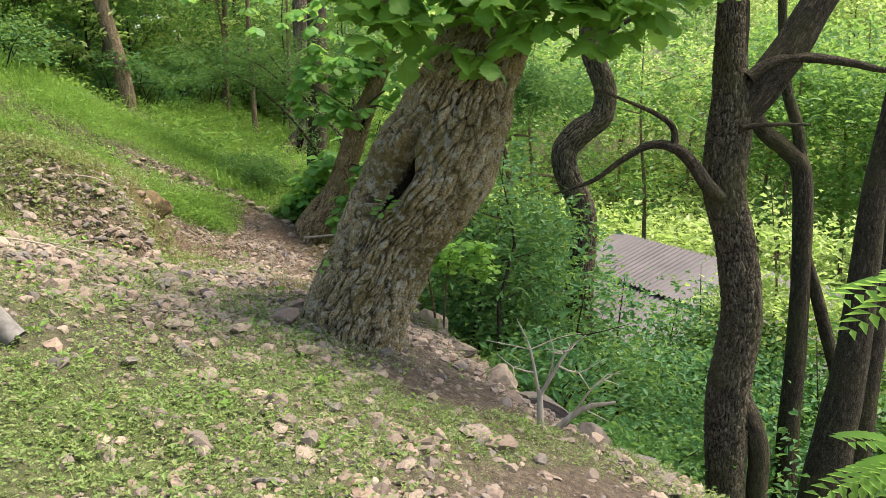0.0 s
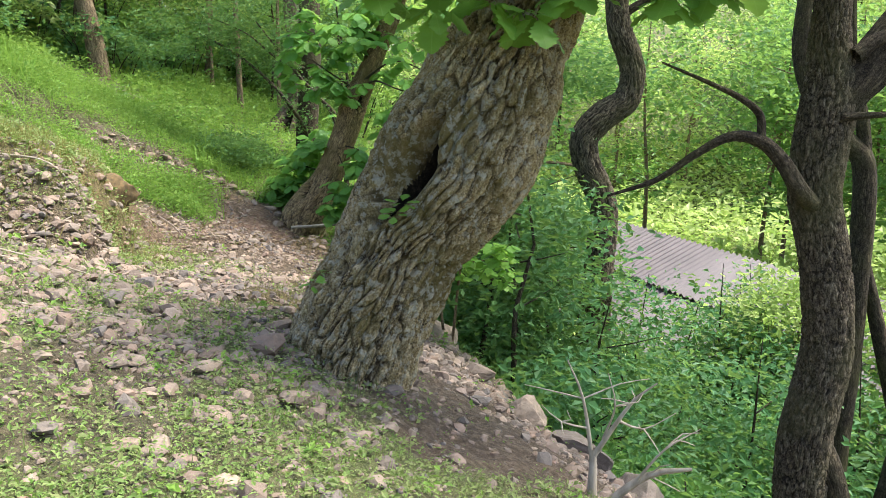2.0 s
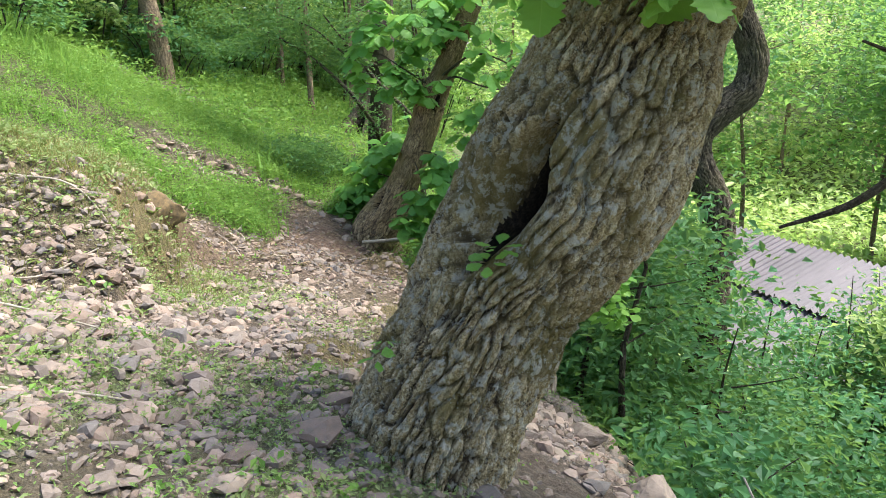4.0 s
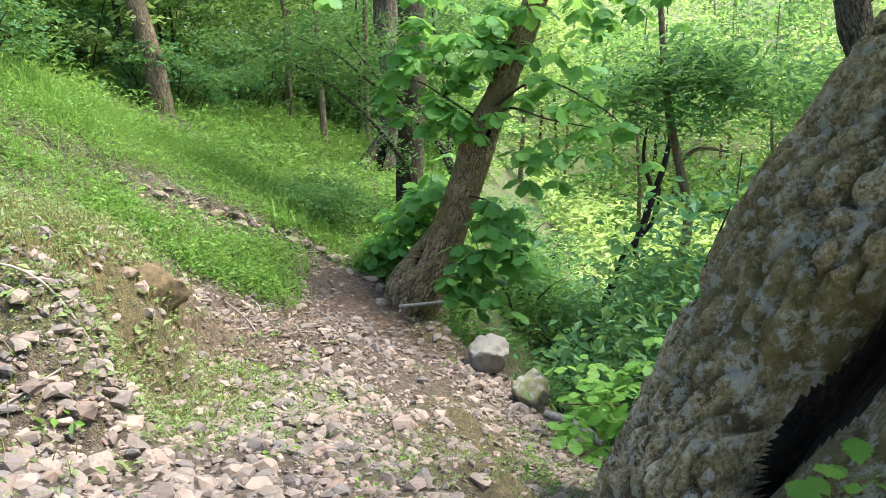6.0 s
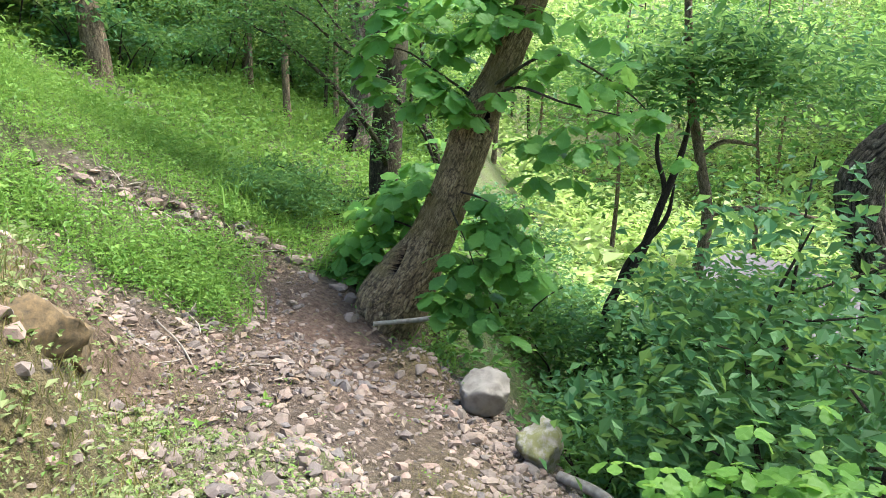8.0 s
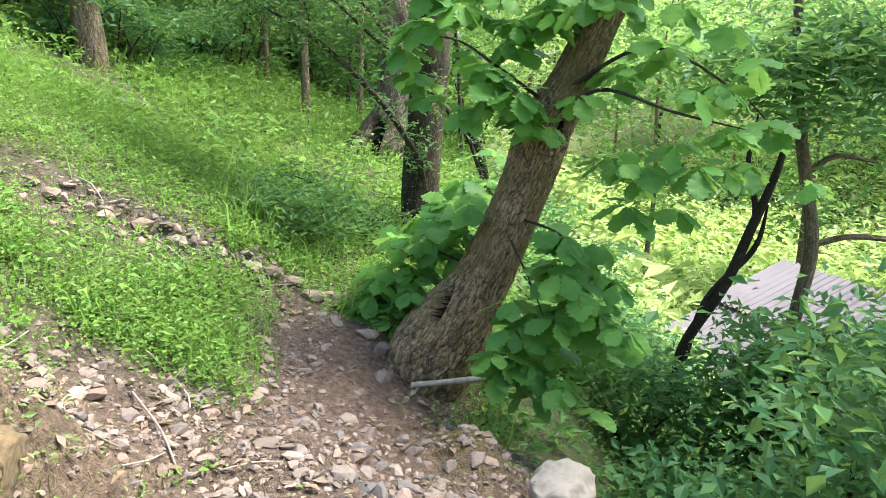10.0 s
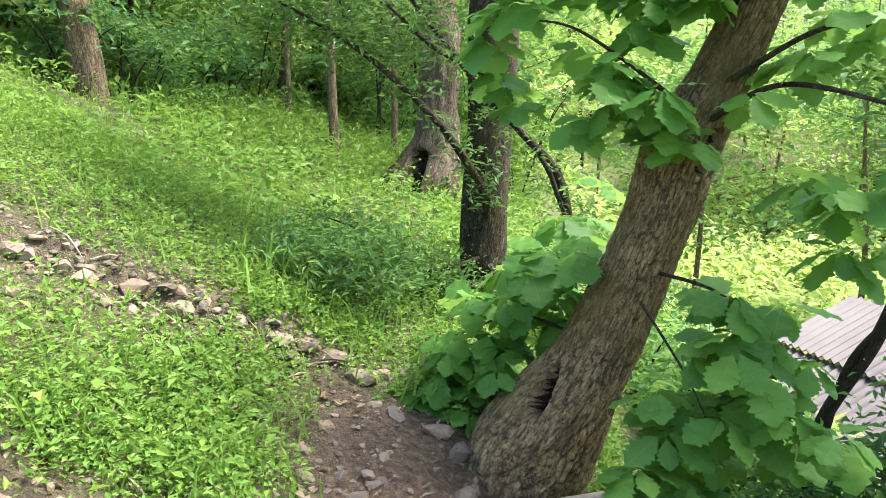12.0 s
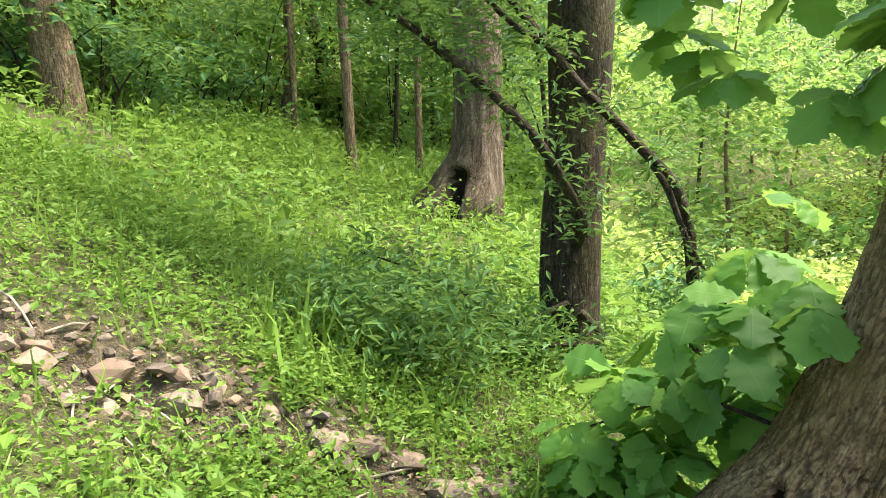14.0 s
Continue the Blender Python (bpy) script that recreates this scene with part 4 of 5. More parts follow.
tree("dark_tree", dark_tree, dark_limbs, M_BARK_DARK, "dark-barked tree with thin drooping black branches",
     merge(leaf_cloud(4200, np.array((-2.95, 12.3, 1.8)), np.array((1.25, 0.7, 0.55)), 0.055, template=SLIM_LEAF, clump=0.13, clumps=40), leaf_cloud(2400, np.array((-2.65, 11.9, 0.27)), np.array((0.55, 0.35, 0.24)), 0.055, template=SLIM_LEAF, clump=0.12, clumps=30),
           leaf_cloud(1800, np.array((-2.2, 13, 4.8)), np.array((2.4, 2, 1.6)), 0.09), *fine_leaves), M_LEAF_DARK, 24, 0.3, 26)
for pts, bark in (([(-3.71, 16.50, 0.1, 0.07), (-3.74, 16.50, 0.83, 0.055), (-3.76, 16.50, 1.53, 0.051), (-3.78, 16.50, 2.15, 0.048), (-3.8, 16.5, 4.5, 0.03)], M_BARK_LIMB),
                  ([(-3.12, 17.00, 0.1, 0.045), (-3.12, 17.00, 1.10, 0.037), (-3.12, 17.00, 1.94, 0.034), (-3.1, 17, 4.4, 0.02)], M_BARK_LIMB),
                  ([(-5.06, 19.00, 0.6, 0.09), (-4.92, 19.00, 1.70, 0.071), (-4.90, 19.00, 2.53, 0.063), (-4.8, 19, 5, 0.04)], M_BARK_PALE),
                  ([(-5.05, 21.00, 0.7, 0.13), (-4.91, 21.00, 1.99, 0.101), (-5.09, 21.00, 2.81, 0.092), (-5.1, 21, 6, 0.05)], M_BARK_DARK)):
    c = np.array(pts[-1][:3])
    tree("thin_tree", pts, [], bark, "thin straight tree in the wood behind", leaf_cloud(900, c, np.array((1.5, 1.3, 1.2)), 0.11), M_LEAF_SUN, 12, 0.3, 30, 0.1, 0.08, group="thin trees of the wood")

# sapling and dark leaning stems past the edge
sap = [(0.6, 12.1, -2.9, 0.075), (0.70, 12.10, -2.20, 0.067), (0.79, 12.10, -1.66, 0.060), (0.87, 12.10, -1.08, 0.057), (0.95, 12.10, -0.41, 0.053), (0.99, 12.10, 0.07, 0.052), (0.88, 12.10, 0.59, 0.046), (0.77, 12.10, 1.05, 0.041), (0.69, 12.10, 1.64, 0.035), (0.60, 12.10, 2.6, 0.025)]
tree("sapling_tree", sap, [[(0.99, 12.10, 0.08, 0.026), (1.28, 12.10, 0.16, 0.023), (1.70, 12.10, 0.13, 0.021), (2.06, 12.10, 0.06, 0.012)], [(0.88, 12.10, 0.6, 0.023), (1.07, 12.10, 0.74, 0.021), (1.37, 12.10, 0.71, 0.01)]],
     M_BARK_LIMB, "slender young tree with layered small leaves",
     merge(leaf_cloud(4200, np.array((1.15, 12.0, 1.35)), np.array((1.3, 0.8, 0.45)), 0.11, clump=0.17, clumps=70, template=SLIM_LEAF), leaf_cloud(6500, np.array((1.15, 11.6, -0.95)), np.array((1.05, 0.7, 0.7)), 0.11, clump=0.17, clumps=90, template=SLIM_LEAF)), M_LEAF_DEEP, 12, 0.2, 40)
tw = [(-0.3, 12.5, -2.4, 0.04), (0.15, 12.50, -1.43, 0.042), (0.25, 12.50, -0.89, 0.045), (0.52, 12.50, -0.36, 0.045), (0.67, 12.50, 0.10, 0.039), (0.82, 12.50, 0.60, 0.03), (0.9, 12.50, 1.1, 0.01)]
tree("dead_sapling", tw, [[(0.56, 12.50, -0.28, 0.033), (0.69, 12.50, 0.21, 0.027), (0.59, 12.50, 0.60, 0.022), (0.62, 12.50, 1.0, 0.008)], [(0.26, 12.50, -1.01, 0.028), (0.39, 12.50, -0.48, 0.025), (0.71, 12.50, -0.06, 0.025), (0.78, 12.50, 0.3, 0.008)]],
     M_TWIG, "blackened leaning sapling stems without leaves", None, None, 10, 0.1, 44)

# ---- wood: a few kinds of tree and shrub, copied ----
def wood_tree(name, height, low, crown, size, n, leaf_mat, bark, label, seed, group, thick=0.13, clump=0.33):
    stem = [(0, 0, -0.4, thick), (0.05, 0, height * 0.3, thick * 0.75), (-0.1, 0.1, height * 0.6, thick * 0.5), (0.05, 0, height, thick * 0.15)]
    limbs = []
    for i in range(5):
        a, z, w = seed + i * 2.4, height * (0.3 + 0.11 * i), crown[0] * 0.7
        limbs.append([(0, 0, z, thick * 0.3), (0.45 * w * math.cos(a), 0.45 * w * math.sin(a), z + 0.12 * w, thick * 0.2), (w * math.cos(a), w * math.sin(a), z + 0.3 * w, thick * 0.06)])
    leaves = leaf_cloud(n, np.array((0, 0, (low + height) / 2)), np.array((crown[0], crown[1], (height - low) / 2)), size, clump=clump, clumps=n // 40)
    return tree(name, stem, limbs, bark, label, leaves, leaf_mat, 8, 0.3, seed, 0.1, 0.3, group=group)


def spread_copies(kinds, places, tilt=4):
    """The first places take the kinds themselves, the others copies."""
    for i, (x, y) in enumerate(places):
        m = pose(x, y, float(ground_z(np.array([x]), np.array([y]))[0]), rng.uniform(-tilt, tilt), rng.uniform(-tilt, tilt), rng.uniform(0, 360))
        if i < len(kinds):
            kinds[i].matrix_basis = m
        else:
            copy_thing(kinds[(i * 7) % len(kinds)], m)


def pick(n, box, gap, allowed, tries=4000):
    got = []
    for _ in range(tries):
        x, y = rng.uniform(box[0], box[1]), rng.uniform(box[2], box[3])
        if allowed(x, y, float(edge_x(np.array([y]))[0])) and all((x - a) ** 2 + (y - b) ** 2 > gap * gap for a, b in got):
            got.append((x, y))
            if len(got) == n:
                break
    return got


def over_house(x, y, room=0.0):
    """Within the house's plan, widened by room."""
    dx, dy = x - HOUSE[0], y - HOUSE[1]
    c, d = math.cos(radians(HOUSE_TURN)), math.sin(radians(HOUSE_TURN))
    u, w = dx * c + dy * d, -dx * d + dy * c
    return -room < u < HOUSE_SIZE[0] + room and -room < w < HOUSE_SIZE[1] + room


zq = lambda x, y: float(ground_z(np.array([x]), np.array([y]))[0])
HOUSE, HOUSE_TURN, HOUSE_SIZE = (1.9, 22.4, -5.35), -66.0, (11.5, 7.0)
far_kinds = [wood_tree("wood_tree", 9.0, 0.8, (2.6, 2.6), 0.24, 2600, M_LEAF_SUN, M_BARK_DARK, "broadleaf tree with bright yellow-green crown in the wood", 1, "trees of the wood", 0.09, 0.42),
             wood_tree("wood_tree", 7.5, 0.5, (2.5, 2.3), 0.22, 2600, M_LEAF_SUN, M_BARK_LIMB, "broadleaf tree with sunlit light green crown in the wood", 2, "trees of the wood", 0.08, 0.42),
             wood_tree("wood_tree", 8.0, 1.2, (2.3, 2.5), 0.22, 2400, M_LEAF_MID, M_BARK_LIMB, "broadleaf tree with green crown in the wood", 3, "trees of the wood", 0.08, 0.42)]
spread_copies(far_kinds, pick(54, (-24, 34, 20, 56), 2.8, lambda x, y, e: not over_house(x, y, 1.0) and not (x > e and y < 36 and rng.random() < 0.88) and not (x < e and rng.random() < 0.85) and abs(x - 2 - 0.05 * y) < 0.62 * y - 1 and not (-6 < x < e + 1 and y < 22)))
for x, y in pick(10, (6.5, 15, 15, 27), 2.0, lambda x, y, e: not over_house(x, y, 0.6)):
    copy_thing(far_kinds[2], pose(x, y, zq(x, y), 2, -2, 50 * x))
young_kinds = [wood_tree("young_tree", 4.2, 0.5, (1.2, 1.2), 0.115, 1800, M_LEAF_MID, M_BARK_DARK, "slim young tree with small green leaves", 4, "young trees", 0.035, 0.2),
               wood_tree("young_tree", 3.4, 0.4, (1.15, 1.2), 0.10, 1800, M_LEAF_DARK, M_BARK_DARK, "slim young tree with dark green leaves", 5, "young trees", 0.03, 0.2),
               wood_tree("young_tree", 4.8, 0.8, (1.1, 1.0), 0.12, 1500, M_LEAF_SUN, M_BARK_LIMB, "slim young tree with light green leaves", 6, "young trees", 0.04, 0.22)]
spread_copies(young_kinds, pick(40, (-14, -1.6, 15.5, 28), 1.1, lambda x, y, e: x < e and x > -0.62 * y + 3 and not (-5.2 < x < -1.5 and y < 16.6)) + pick(5, (2.5, 7, 9.2, 14), 1.1, lambda x, y, e: x > 0.34 * y and not over_house(x, y, 0.3))
              + pick(9, (5, 12, 8, 14), 1.4, lambda x, y, e: not over_house(x, y, 0.6)) + pick(9, (-9.8, -5.9, 13, 18), 1.0, lambda x, y, e: True))
dark_young = wood_tree("young_tree", 1.9, 0.1, (0.75, 0.75), 0.085, 1300, M_LEAF_DARK, M_BARK_DARK, "dark green young tree below the trail", 9, "young trees", 0.03, 0.18)
spread_copies([dark_young], [(0.45, 9.9), (0.9, 11.6), (2.65, 9.4), (1.0, 10.3), (2.9, 10.2), (0.6, 8.0), (1.9, 9.2), (2.3, 10.9), (1.5, 11.9), (3.3, 9.3), (3.1, 11.4), (1.6, 8.4), (0.3, 8.8)])
deep_young = wood_tree("young_tree", 2.9, 0.2, (0.95, 0.95), 0.10, 2400, M_LEAF_DEEP, M_BARK_DARK, "blue-green young tree with dense small leaves", 8, "young trees", 0.03, 0.2)
spread_copies([deep_young], [(2.9, 8.4), (2.2, 9.9), (4.6, 9.9), (3.4, 12.0), (0.75, 9.3), (1.25, 9.8), (3.6, 10.4), (3.9, 9.2), (4.3, 11.2)] + pick(12, (4.2, 9.5, 8.0, 14.5), 0.9, lambda x, y, e: not over_house(x, y, 0.2)))
for x, y in ((4.2, 12.4),):
    copy_thing(young_kinds[1], pose(x, y, zq(x, y), 3, -2, 70 * x))


def bush(name, n, radius, size, leaf_mat, label, template=None):
    root = empty(name)
    for i in range(4):
        a = i * 1.57 + 0.3
        l = [(0, 0, -0.15, 0.013), (0.4 * radius[0] * math.cos(a), 0.4 * radius[0] * math.sin(a), radius[2] * 0.8, 0.009), (0.85 * radius[0] * math.cos(a), 0.85 * radius[0] * math.sin(a), radius[2] * 1.3, 0.003)]
        v, f, uv, _, _ = tube(l, 5, 0.12)
        part_np("stem", mesh_np("stem", v, f, M_TWIG, uv), root)
    part_np("foliage", mesh_np("foliage", *leaf_cloud(n, np.array((0, 0, radius[2] * 0.85)), np.array(radius), size, template=template, clump=0.14), leaf_mat, smooth=False), root)
    return tagged(root, label, "shrub", "undergrowth shrubs")


bushes = [bush("shrub", 900, (0.6, 0.6, 0.42), 0.085, M_LEAF_DEEP, "leafy green undergrowth shrub on the slope"),
          bush("shrub", 900, (0.55, 0.6, 0.45), 0.075, M_LEAF_DARK, "dark green undergrowth shrub on the slope"),
          bush("shrub", 800, (0.6, 0.55, 0.40), 0.085, M_LEAF_MID, "fresh green undergrowth shrub on the slope"),
          bush("shrub", 900, (0.5, 0.5, 0.36), 0.07, M_LEAF_MID, "small green undergrowth shrub on the slope")]
spread_copies(bushes, pick(100, (-1.3, 6.5, 5.5, 17), 0.5, lambda x, y, e: e + 0.45 < x < e + 6 and (x - e < 3.5 or rng.random() < 0.3) and not over_house(x, y, 0.5)) + pick(70, (-13, -1.5, 14.5, 26), 0.9, lambda x, y, e: x > -0.6 * y + 2 and x < e + 0.5 and not (-5.2 < x < -1.2 and y < 18.5))
              + pick(15, (-9.5, -4.9, 11.8, 17), 0.9, lambda x, y, e: not (x > -6 and y < 14)) + pick(14, (2.4, 9, 5, 10), 0.8, lambda x, y, e: x > e + 0.8), 8)

thicket = [bush("shrub", 1700, (1.2, 1.2, 1.0), 0.12, M_LEAF_SUN, "tall sunlit light green shrub of the wood's edge"),
           bush("shrub", 1700, (1.1, 1.2, 1.1), 0.11, M_LEAF_MID, "tall green shrub of the wood's edge"),
           bush("shrub", 1500, (1.0, 1.1, 1.2), 0.10, M_HERB, "tall fresh green shrub of the wood's edge")]
spread_copies(thicket, pick(46, (-17, -1.5, 17.5, 30), 1.25, lambda x, y, e: x > -0.62 * y and not (-4.6 < x < -1.8 and y < 19)) + pick(12, (-12, -6.6, 12.5, 17), 1.2, lambda x, y, e: True), 8)

# ---- house in the valley ----
def corrugated(name, width, depth, pitch, parent, m, gap=0.19):
    n = int(width / gap) * 4
    x = np.linspace(0, width, n + 1)
    z = 0.035 * np.sin(x / gap * 2 * np.pi)
    v, f = [], []
    for dz in (0.0, -0.02):
        for yy in (0.0, depth):
            v += [(a, yy * math.cos(pitch), yy * math.sin(pitch) + b + dz) for a, b in zip(x, z)]
    n1 = n + 1
    for i in range(n):
        f += [(i, i + 1, n1 + i + 1, n1 + i), (2 * n1 + i, 3 * n1 + i, 3 * n1 + i + 1, 2 * n1 + i + 1), (i, 2 * n1 + i, 2 * n1 + i + 1, i + 1)]
    ob = part_np(name, mesh_np(name, v, f, M_ROOF, smooth=False), parent)
    ob.matrix_basis = m
    return ob


def house(place, turn, width, depth, eave, ridge):
    root = empty("house", place)
    root.rotation_euler = (0, 0, radians(turn))
    half = depth / 2
    pitch = math.atan2(ridge - eave, half)
    slope = half / math.cos(pitch)
    corrugated("roof", width, slope * 0.52, pitch, root, pose(0, 0, eave))
    corrugated("roof", width, slope * 0.52, pitch, root, pose(0, half * 0.5, eave + (ridge - eave) * 0.5 + 0.10))
    corrugated("roof", width, slope, pitch, root, pose(width, depth, eave, 0, 0, 180))
    bm = bmesh.new()
    bmesh.ops.create_cube(bm, size=1)
    for v in bm.verts:
        v.co = Vector(((v.co.x + 0.5) * (width - 0.8) + 0.4, (v.co.y + 0.5) * (depth - 0.8) + 0.4, (v.co.z + 0.5) * (eave + 0.12)))
    me = bpy.data.meshes.new("wall")
    bm.to_mesh(me)
    me.materials.append(M_WALL)
    part_np("wall", me, root)
    return tagged(root, "low house with a mauve corrugated metal roof", "house")


house(HOUSE, HOUSE_TURN, *HOUSE_SIZE, 1.1, 2.5)

# ---- stones ----
def hull(seed, flat=0.6, points=12):
    """A worn angular stone."""
    r = np.random.default_rng(seed)
    bm = bmesh.new()
    k = np.arange(points) + 0.5
    ph, az = np.arccos(1 - 2 * k / points), np.pi * (1 + 5 ** 0.5) * k
    p = np.stack([np.cos(az) * np.sin(ph), np.sin(az) * np.sin(ph), np.cos(ph)], 1)
    p = (p + r.normal(size=p.shape) * 0.17)
    p = np.sign(p) * np.abs(p) ** 0.85 * (1, r.uniform(0.6, 0.9), flat)
    for q in p:
        bm.verts.new(q)
    res = bmesh.ops.convex_hull(bm, input=bm.verts)
    bmesh.ops.delete(bm, geom=[g for g in res["geom_interior"] if isinstance(g, bmesh.types.BMVert)], context="VERTS")
    bmesh.ops.triangulate(bm, faces=bm.faces)
    bm.verts.index_update()
    v = np.array([x.co[:] for x in bm.verts])
    f = np.array([[x.index for x in q.verts] for q in bm.faces])
    bm.free()
    return v * 0.5, f


HULLS = [hull(s, (0.4, 0.55, 0.7)[s % 3]) for s in range(12)]
BIG_HULLS = [hull(s + 40, (0.28, 0.45, 0.65)[s % 3], 16) for s in range(15)]


def rubble_cover(x, y):
    px = path_x(y)
    r = 1.6 * bell(x, y, -2.05, 4.95, 0.75, 0.8)
    r = np.maximum(r, 1.3 * bell(x, y, -2.5, 5.9, 0.75, 0.9))
    r = np.maximum(r, 0.9 * bell(x, y, -1.9, 7.6, 0.5, 1.3))
    r = np.maximum(r, 0.55 * np.exp(-((x - px) / 0.8) ** 2) * sstep(1, 3, y) * (1 - sstep(9.5, 10.8, y)))
    r = np.maximum(r, 0.8 * bell(x, y, -0.35, 3.2, 0.6, 0.6))
    r = np.maximum(r, 0.3 * bell(x, y, -2.1, 10.0, 0.8, 0.8))
    r = np.maximum(r, 0.6 * bell(x, y, -3.0, 9.2, 0.8, 0.4))
    r = np.maximum(r, 0.8 * np.exp(-((x - edge_x(y) + 0.35) / 0.5) ** 2) * sstep(2, 4, y) * (1 - sstep(9.6, 10.6, y)))
    line = (y - 11.0) - 0.2 * (x + 3.4)
    r = np.maximum(r, 0.55 * np.exp(-(line / 0.2) ** 2) * (x < -2.2) * (x > -5.5) * sstep(0.38, 0.55, noise2(x, y, 1.3, 2, 44)))
    r = r * (1 - 0.8 * bell(x, y, -1.95, 10.15, 0.6, 0.6)) * (1 - 0.5 * bell(x, y, 0.3, 4.1, 0.7, 0.6))
    r = r * (1 - 0.6 * bell(x, y, -1.4, 3.3, 0.9, 0.7))
    return np.clip(r, 0, 1)


def sample(n, box, density, seed=0):
    x, y = rng.uniform(box[0], box[1], n), rng.uniform(box[2], box[3], n)
    keep = rng.random(n) < density(x, y) * (0.35 + 1.3 * noise2(x, y, 1.6, 3, seed))
    return x[keep], y[keep]


def rubble(name, n, lo, hi, label, forms, density=rubble_cover, lift=0.02):
    x, y = sample(n, (-5.5, 2.2, 2.0, 11.8), density, 60)
    size = lo + (hi - lo) * rng.random(len(x)) ** 3.0
    p = np.stack([x, y, ground_z(x, y) + size * lift * (0.5 + rng.random(len(x)))], 1)
    rot = frames_from(np.stack([rng.normal(size=len(x)), rng.normal(size=len(x)), rng.normal(size=len(x)) * 0.25], 1), rng.normal(size=len(x)) * 0.35)
    which = rng.integers(0, len(forms), len(x))
    v, f = merge(*[scatter(forms[k], p[which == k], rot[which == k], size[which == k]) for k in range(len(forms))])
    tagged(new(name, mesh_np(name, v, f, M_RUBBLE, smooth=False)), label, "gravel", kind="stuff")


rubble("gravel", 80000, 0.014, 0.055, "angular grey and brown gravel on the trail", HULLS)
rubble("rubble", 34000, 0.04, 0.115, "loose broken stones on the trail", BIG_HULLS)

pile_cover = lambda x, y: np.clip(1.3 * bell(x, y, -2.05, 4.9, 0.62, 0.75) + 1.1 * bell(x, y, -2.55, 5.9, 0.6, 0.7), 0, 1)
rubble("stone_pile", 3600, 0.06, 0.15, "heap of broken pinkish-brown stones beside the trail", BIG_HULLS, pile_cover, 0.12)

# ---- herbs and grass ----
def herb_field(name, n, box, density, size, leaf_mat, label, template=None, per=6, spread=0.045, tall=0.10, seed=70):
    x, y = sample(n, box, density, seed)
    z = ground_z(x, y)
    base = np.repeat(np.stack([x, y, z], 1), per, 0)
    k = len(base)
    lift = rng.random(k)
    p = base + np.stack([rng.normal(size=k) * spread, rng.normal(size=k) * spread, tall * lift * np.repeat(0.4 + rng.random(len(x)), per)], 1)
    rot = frames_from(np.stack([rng.normal(size=k), rng.normal(size=k), rng.normal(size=k) * 0.35 + 0.25], 1), rng.normal(size=k) * 0.4)
    v, f = scatter(template or SMALL_LEAF, p, rot, size * np.repeat(0.5 + 1.1 * rng.random(len(x)) ** 2, per) * (0.6 + 0.8 * rng.random(k)))
    tagged(new(name, mesh_np(name, v, f, leaf_mat, smooth=False)), label, "plants", kind="stuff")


def grass_field(name, n, box, density, size, leaf_mat, label, seed=80):
    x, y = sample(n, box, density, seed)
    p = np.stack([x, y, ground_z(x, y) - 0.01], 1)
    a = rng.random(len(x)) * 6.28
    tilt = rng.normal(size=len(x)) * 0.3
    d = np.stack([np.cos(a), np.sin(a), tilt], 1)
    v, f = scatter(blade(0.05, 0.5), p, frames_from(d, rng.normal(size=len(x)) * 0.3), size * (0.5 + rng.random(len(x))))
    tagged(new(name, mesh_np(name, v, f, leaf_mat, smooth=False)), label, "grass", kind="stuff")


slope_green = lambda x, y: grass_cover(x, y) * (x < edge_x(y) + 0.2) * sstep(8.2, 9.5, y)
near_green = lambda x, y: grass_cover(x, y) * (1 - sstep(8.5, 9.5, y)) * (x < edge_x(y) + 0.5)
herb_field("slope_herbs", 34000, (-6.5, -1.2, 8.5, 13), slope_green, 0.027, M_HERB, "dense bright green herbs covering the hillside", per=10, spread=0.05, tall=0.13)
herb_field("far_herbs", 13000, (-11, -1.2, 12.6, 21), slope_green, 0.07, M_HERB, "green herbs on the farther hillside", per=6, spread=0.1, tall=0.2)
grass_field("slope_grass", 30000, (-9, -1.2, 8.5, 22), slope_green, 0.17, M_GRASS, "bright green grass on the hillside")
herb_field("trail_herbs", 46000, (-5.5, 1.6, 1.6, 9.5), near_green, 0.02, M_HERB_DULL, "low creeping weeds among the trail stones", per=6, spread=0.03, tall=0.035)
grass_field("trail_grass", 26000, (-5.5, 1.6, 1.6, 9.5), near_green, 0.06, M_HERB_DULL, "short thin grass beside the trail")
past_edge = lambda x, y: np.maximum(sstep(0.1, 0.5, x - edge_x(y)), bell(x, y, -1.1, 10.65, 0.25, 0.5))
herb_field("edge_herbs", 14000, (-1.6, 5.5, 4.0, 17), past_edge, 0.06, M_LEAF_MID, "green herbs on the steep slope below the trail", per=5, spread=0.08, tall=0.2, seed=77)
weeds = lambda x, y: slope_green(x, y) * sstep(0.45, 0.6, noise2(x, y, 0.8, 2, 52))
herb_field("tall_weeds", 3200, (-9, -1.4, 9.6, 18), weeds, 0.045, M_HERB, "taller leafy weeds on the hillside", per=10, spread=0.09, tall=0.34, seed=53)
corner = lambda x, y: np.clip(bell(x, y, -1.5, 2.9, 1.0, 0.9) + 0.5 * bell(x, y, -1.0, 4.0, 0.7, 0.8), 0, 1)
herb_field("corner_weeds", 6500, (-3.2, 0.4, 1.6, 5.2), corner, 0.018, M_HERB_SOFT, "low bright green weeds carpeting the trail's side", per=9, spread=0.045, tall=0.06, seed=55)
herb_field("deep_herbs", 2600, (-4.2, -1.8, 11.0, 14.5), lambda x, y: np.clip(0.9 * bell(x, y, -2.35, 12.2, 0.55, 0.55), 0, 1), 0.036, M_LEAF_MID, "blue-green leafy weeds below the dark tree", template=SLIM_LEAF, per=12, spread=0.11, tall=0.34, seed=56)
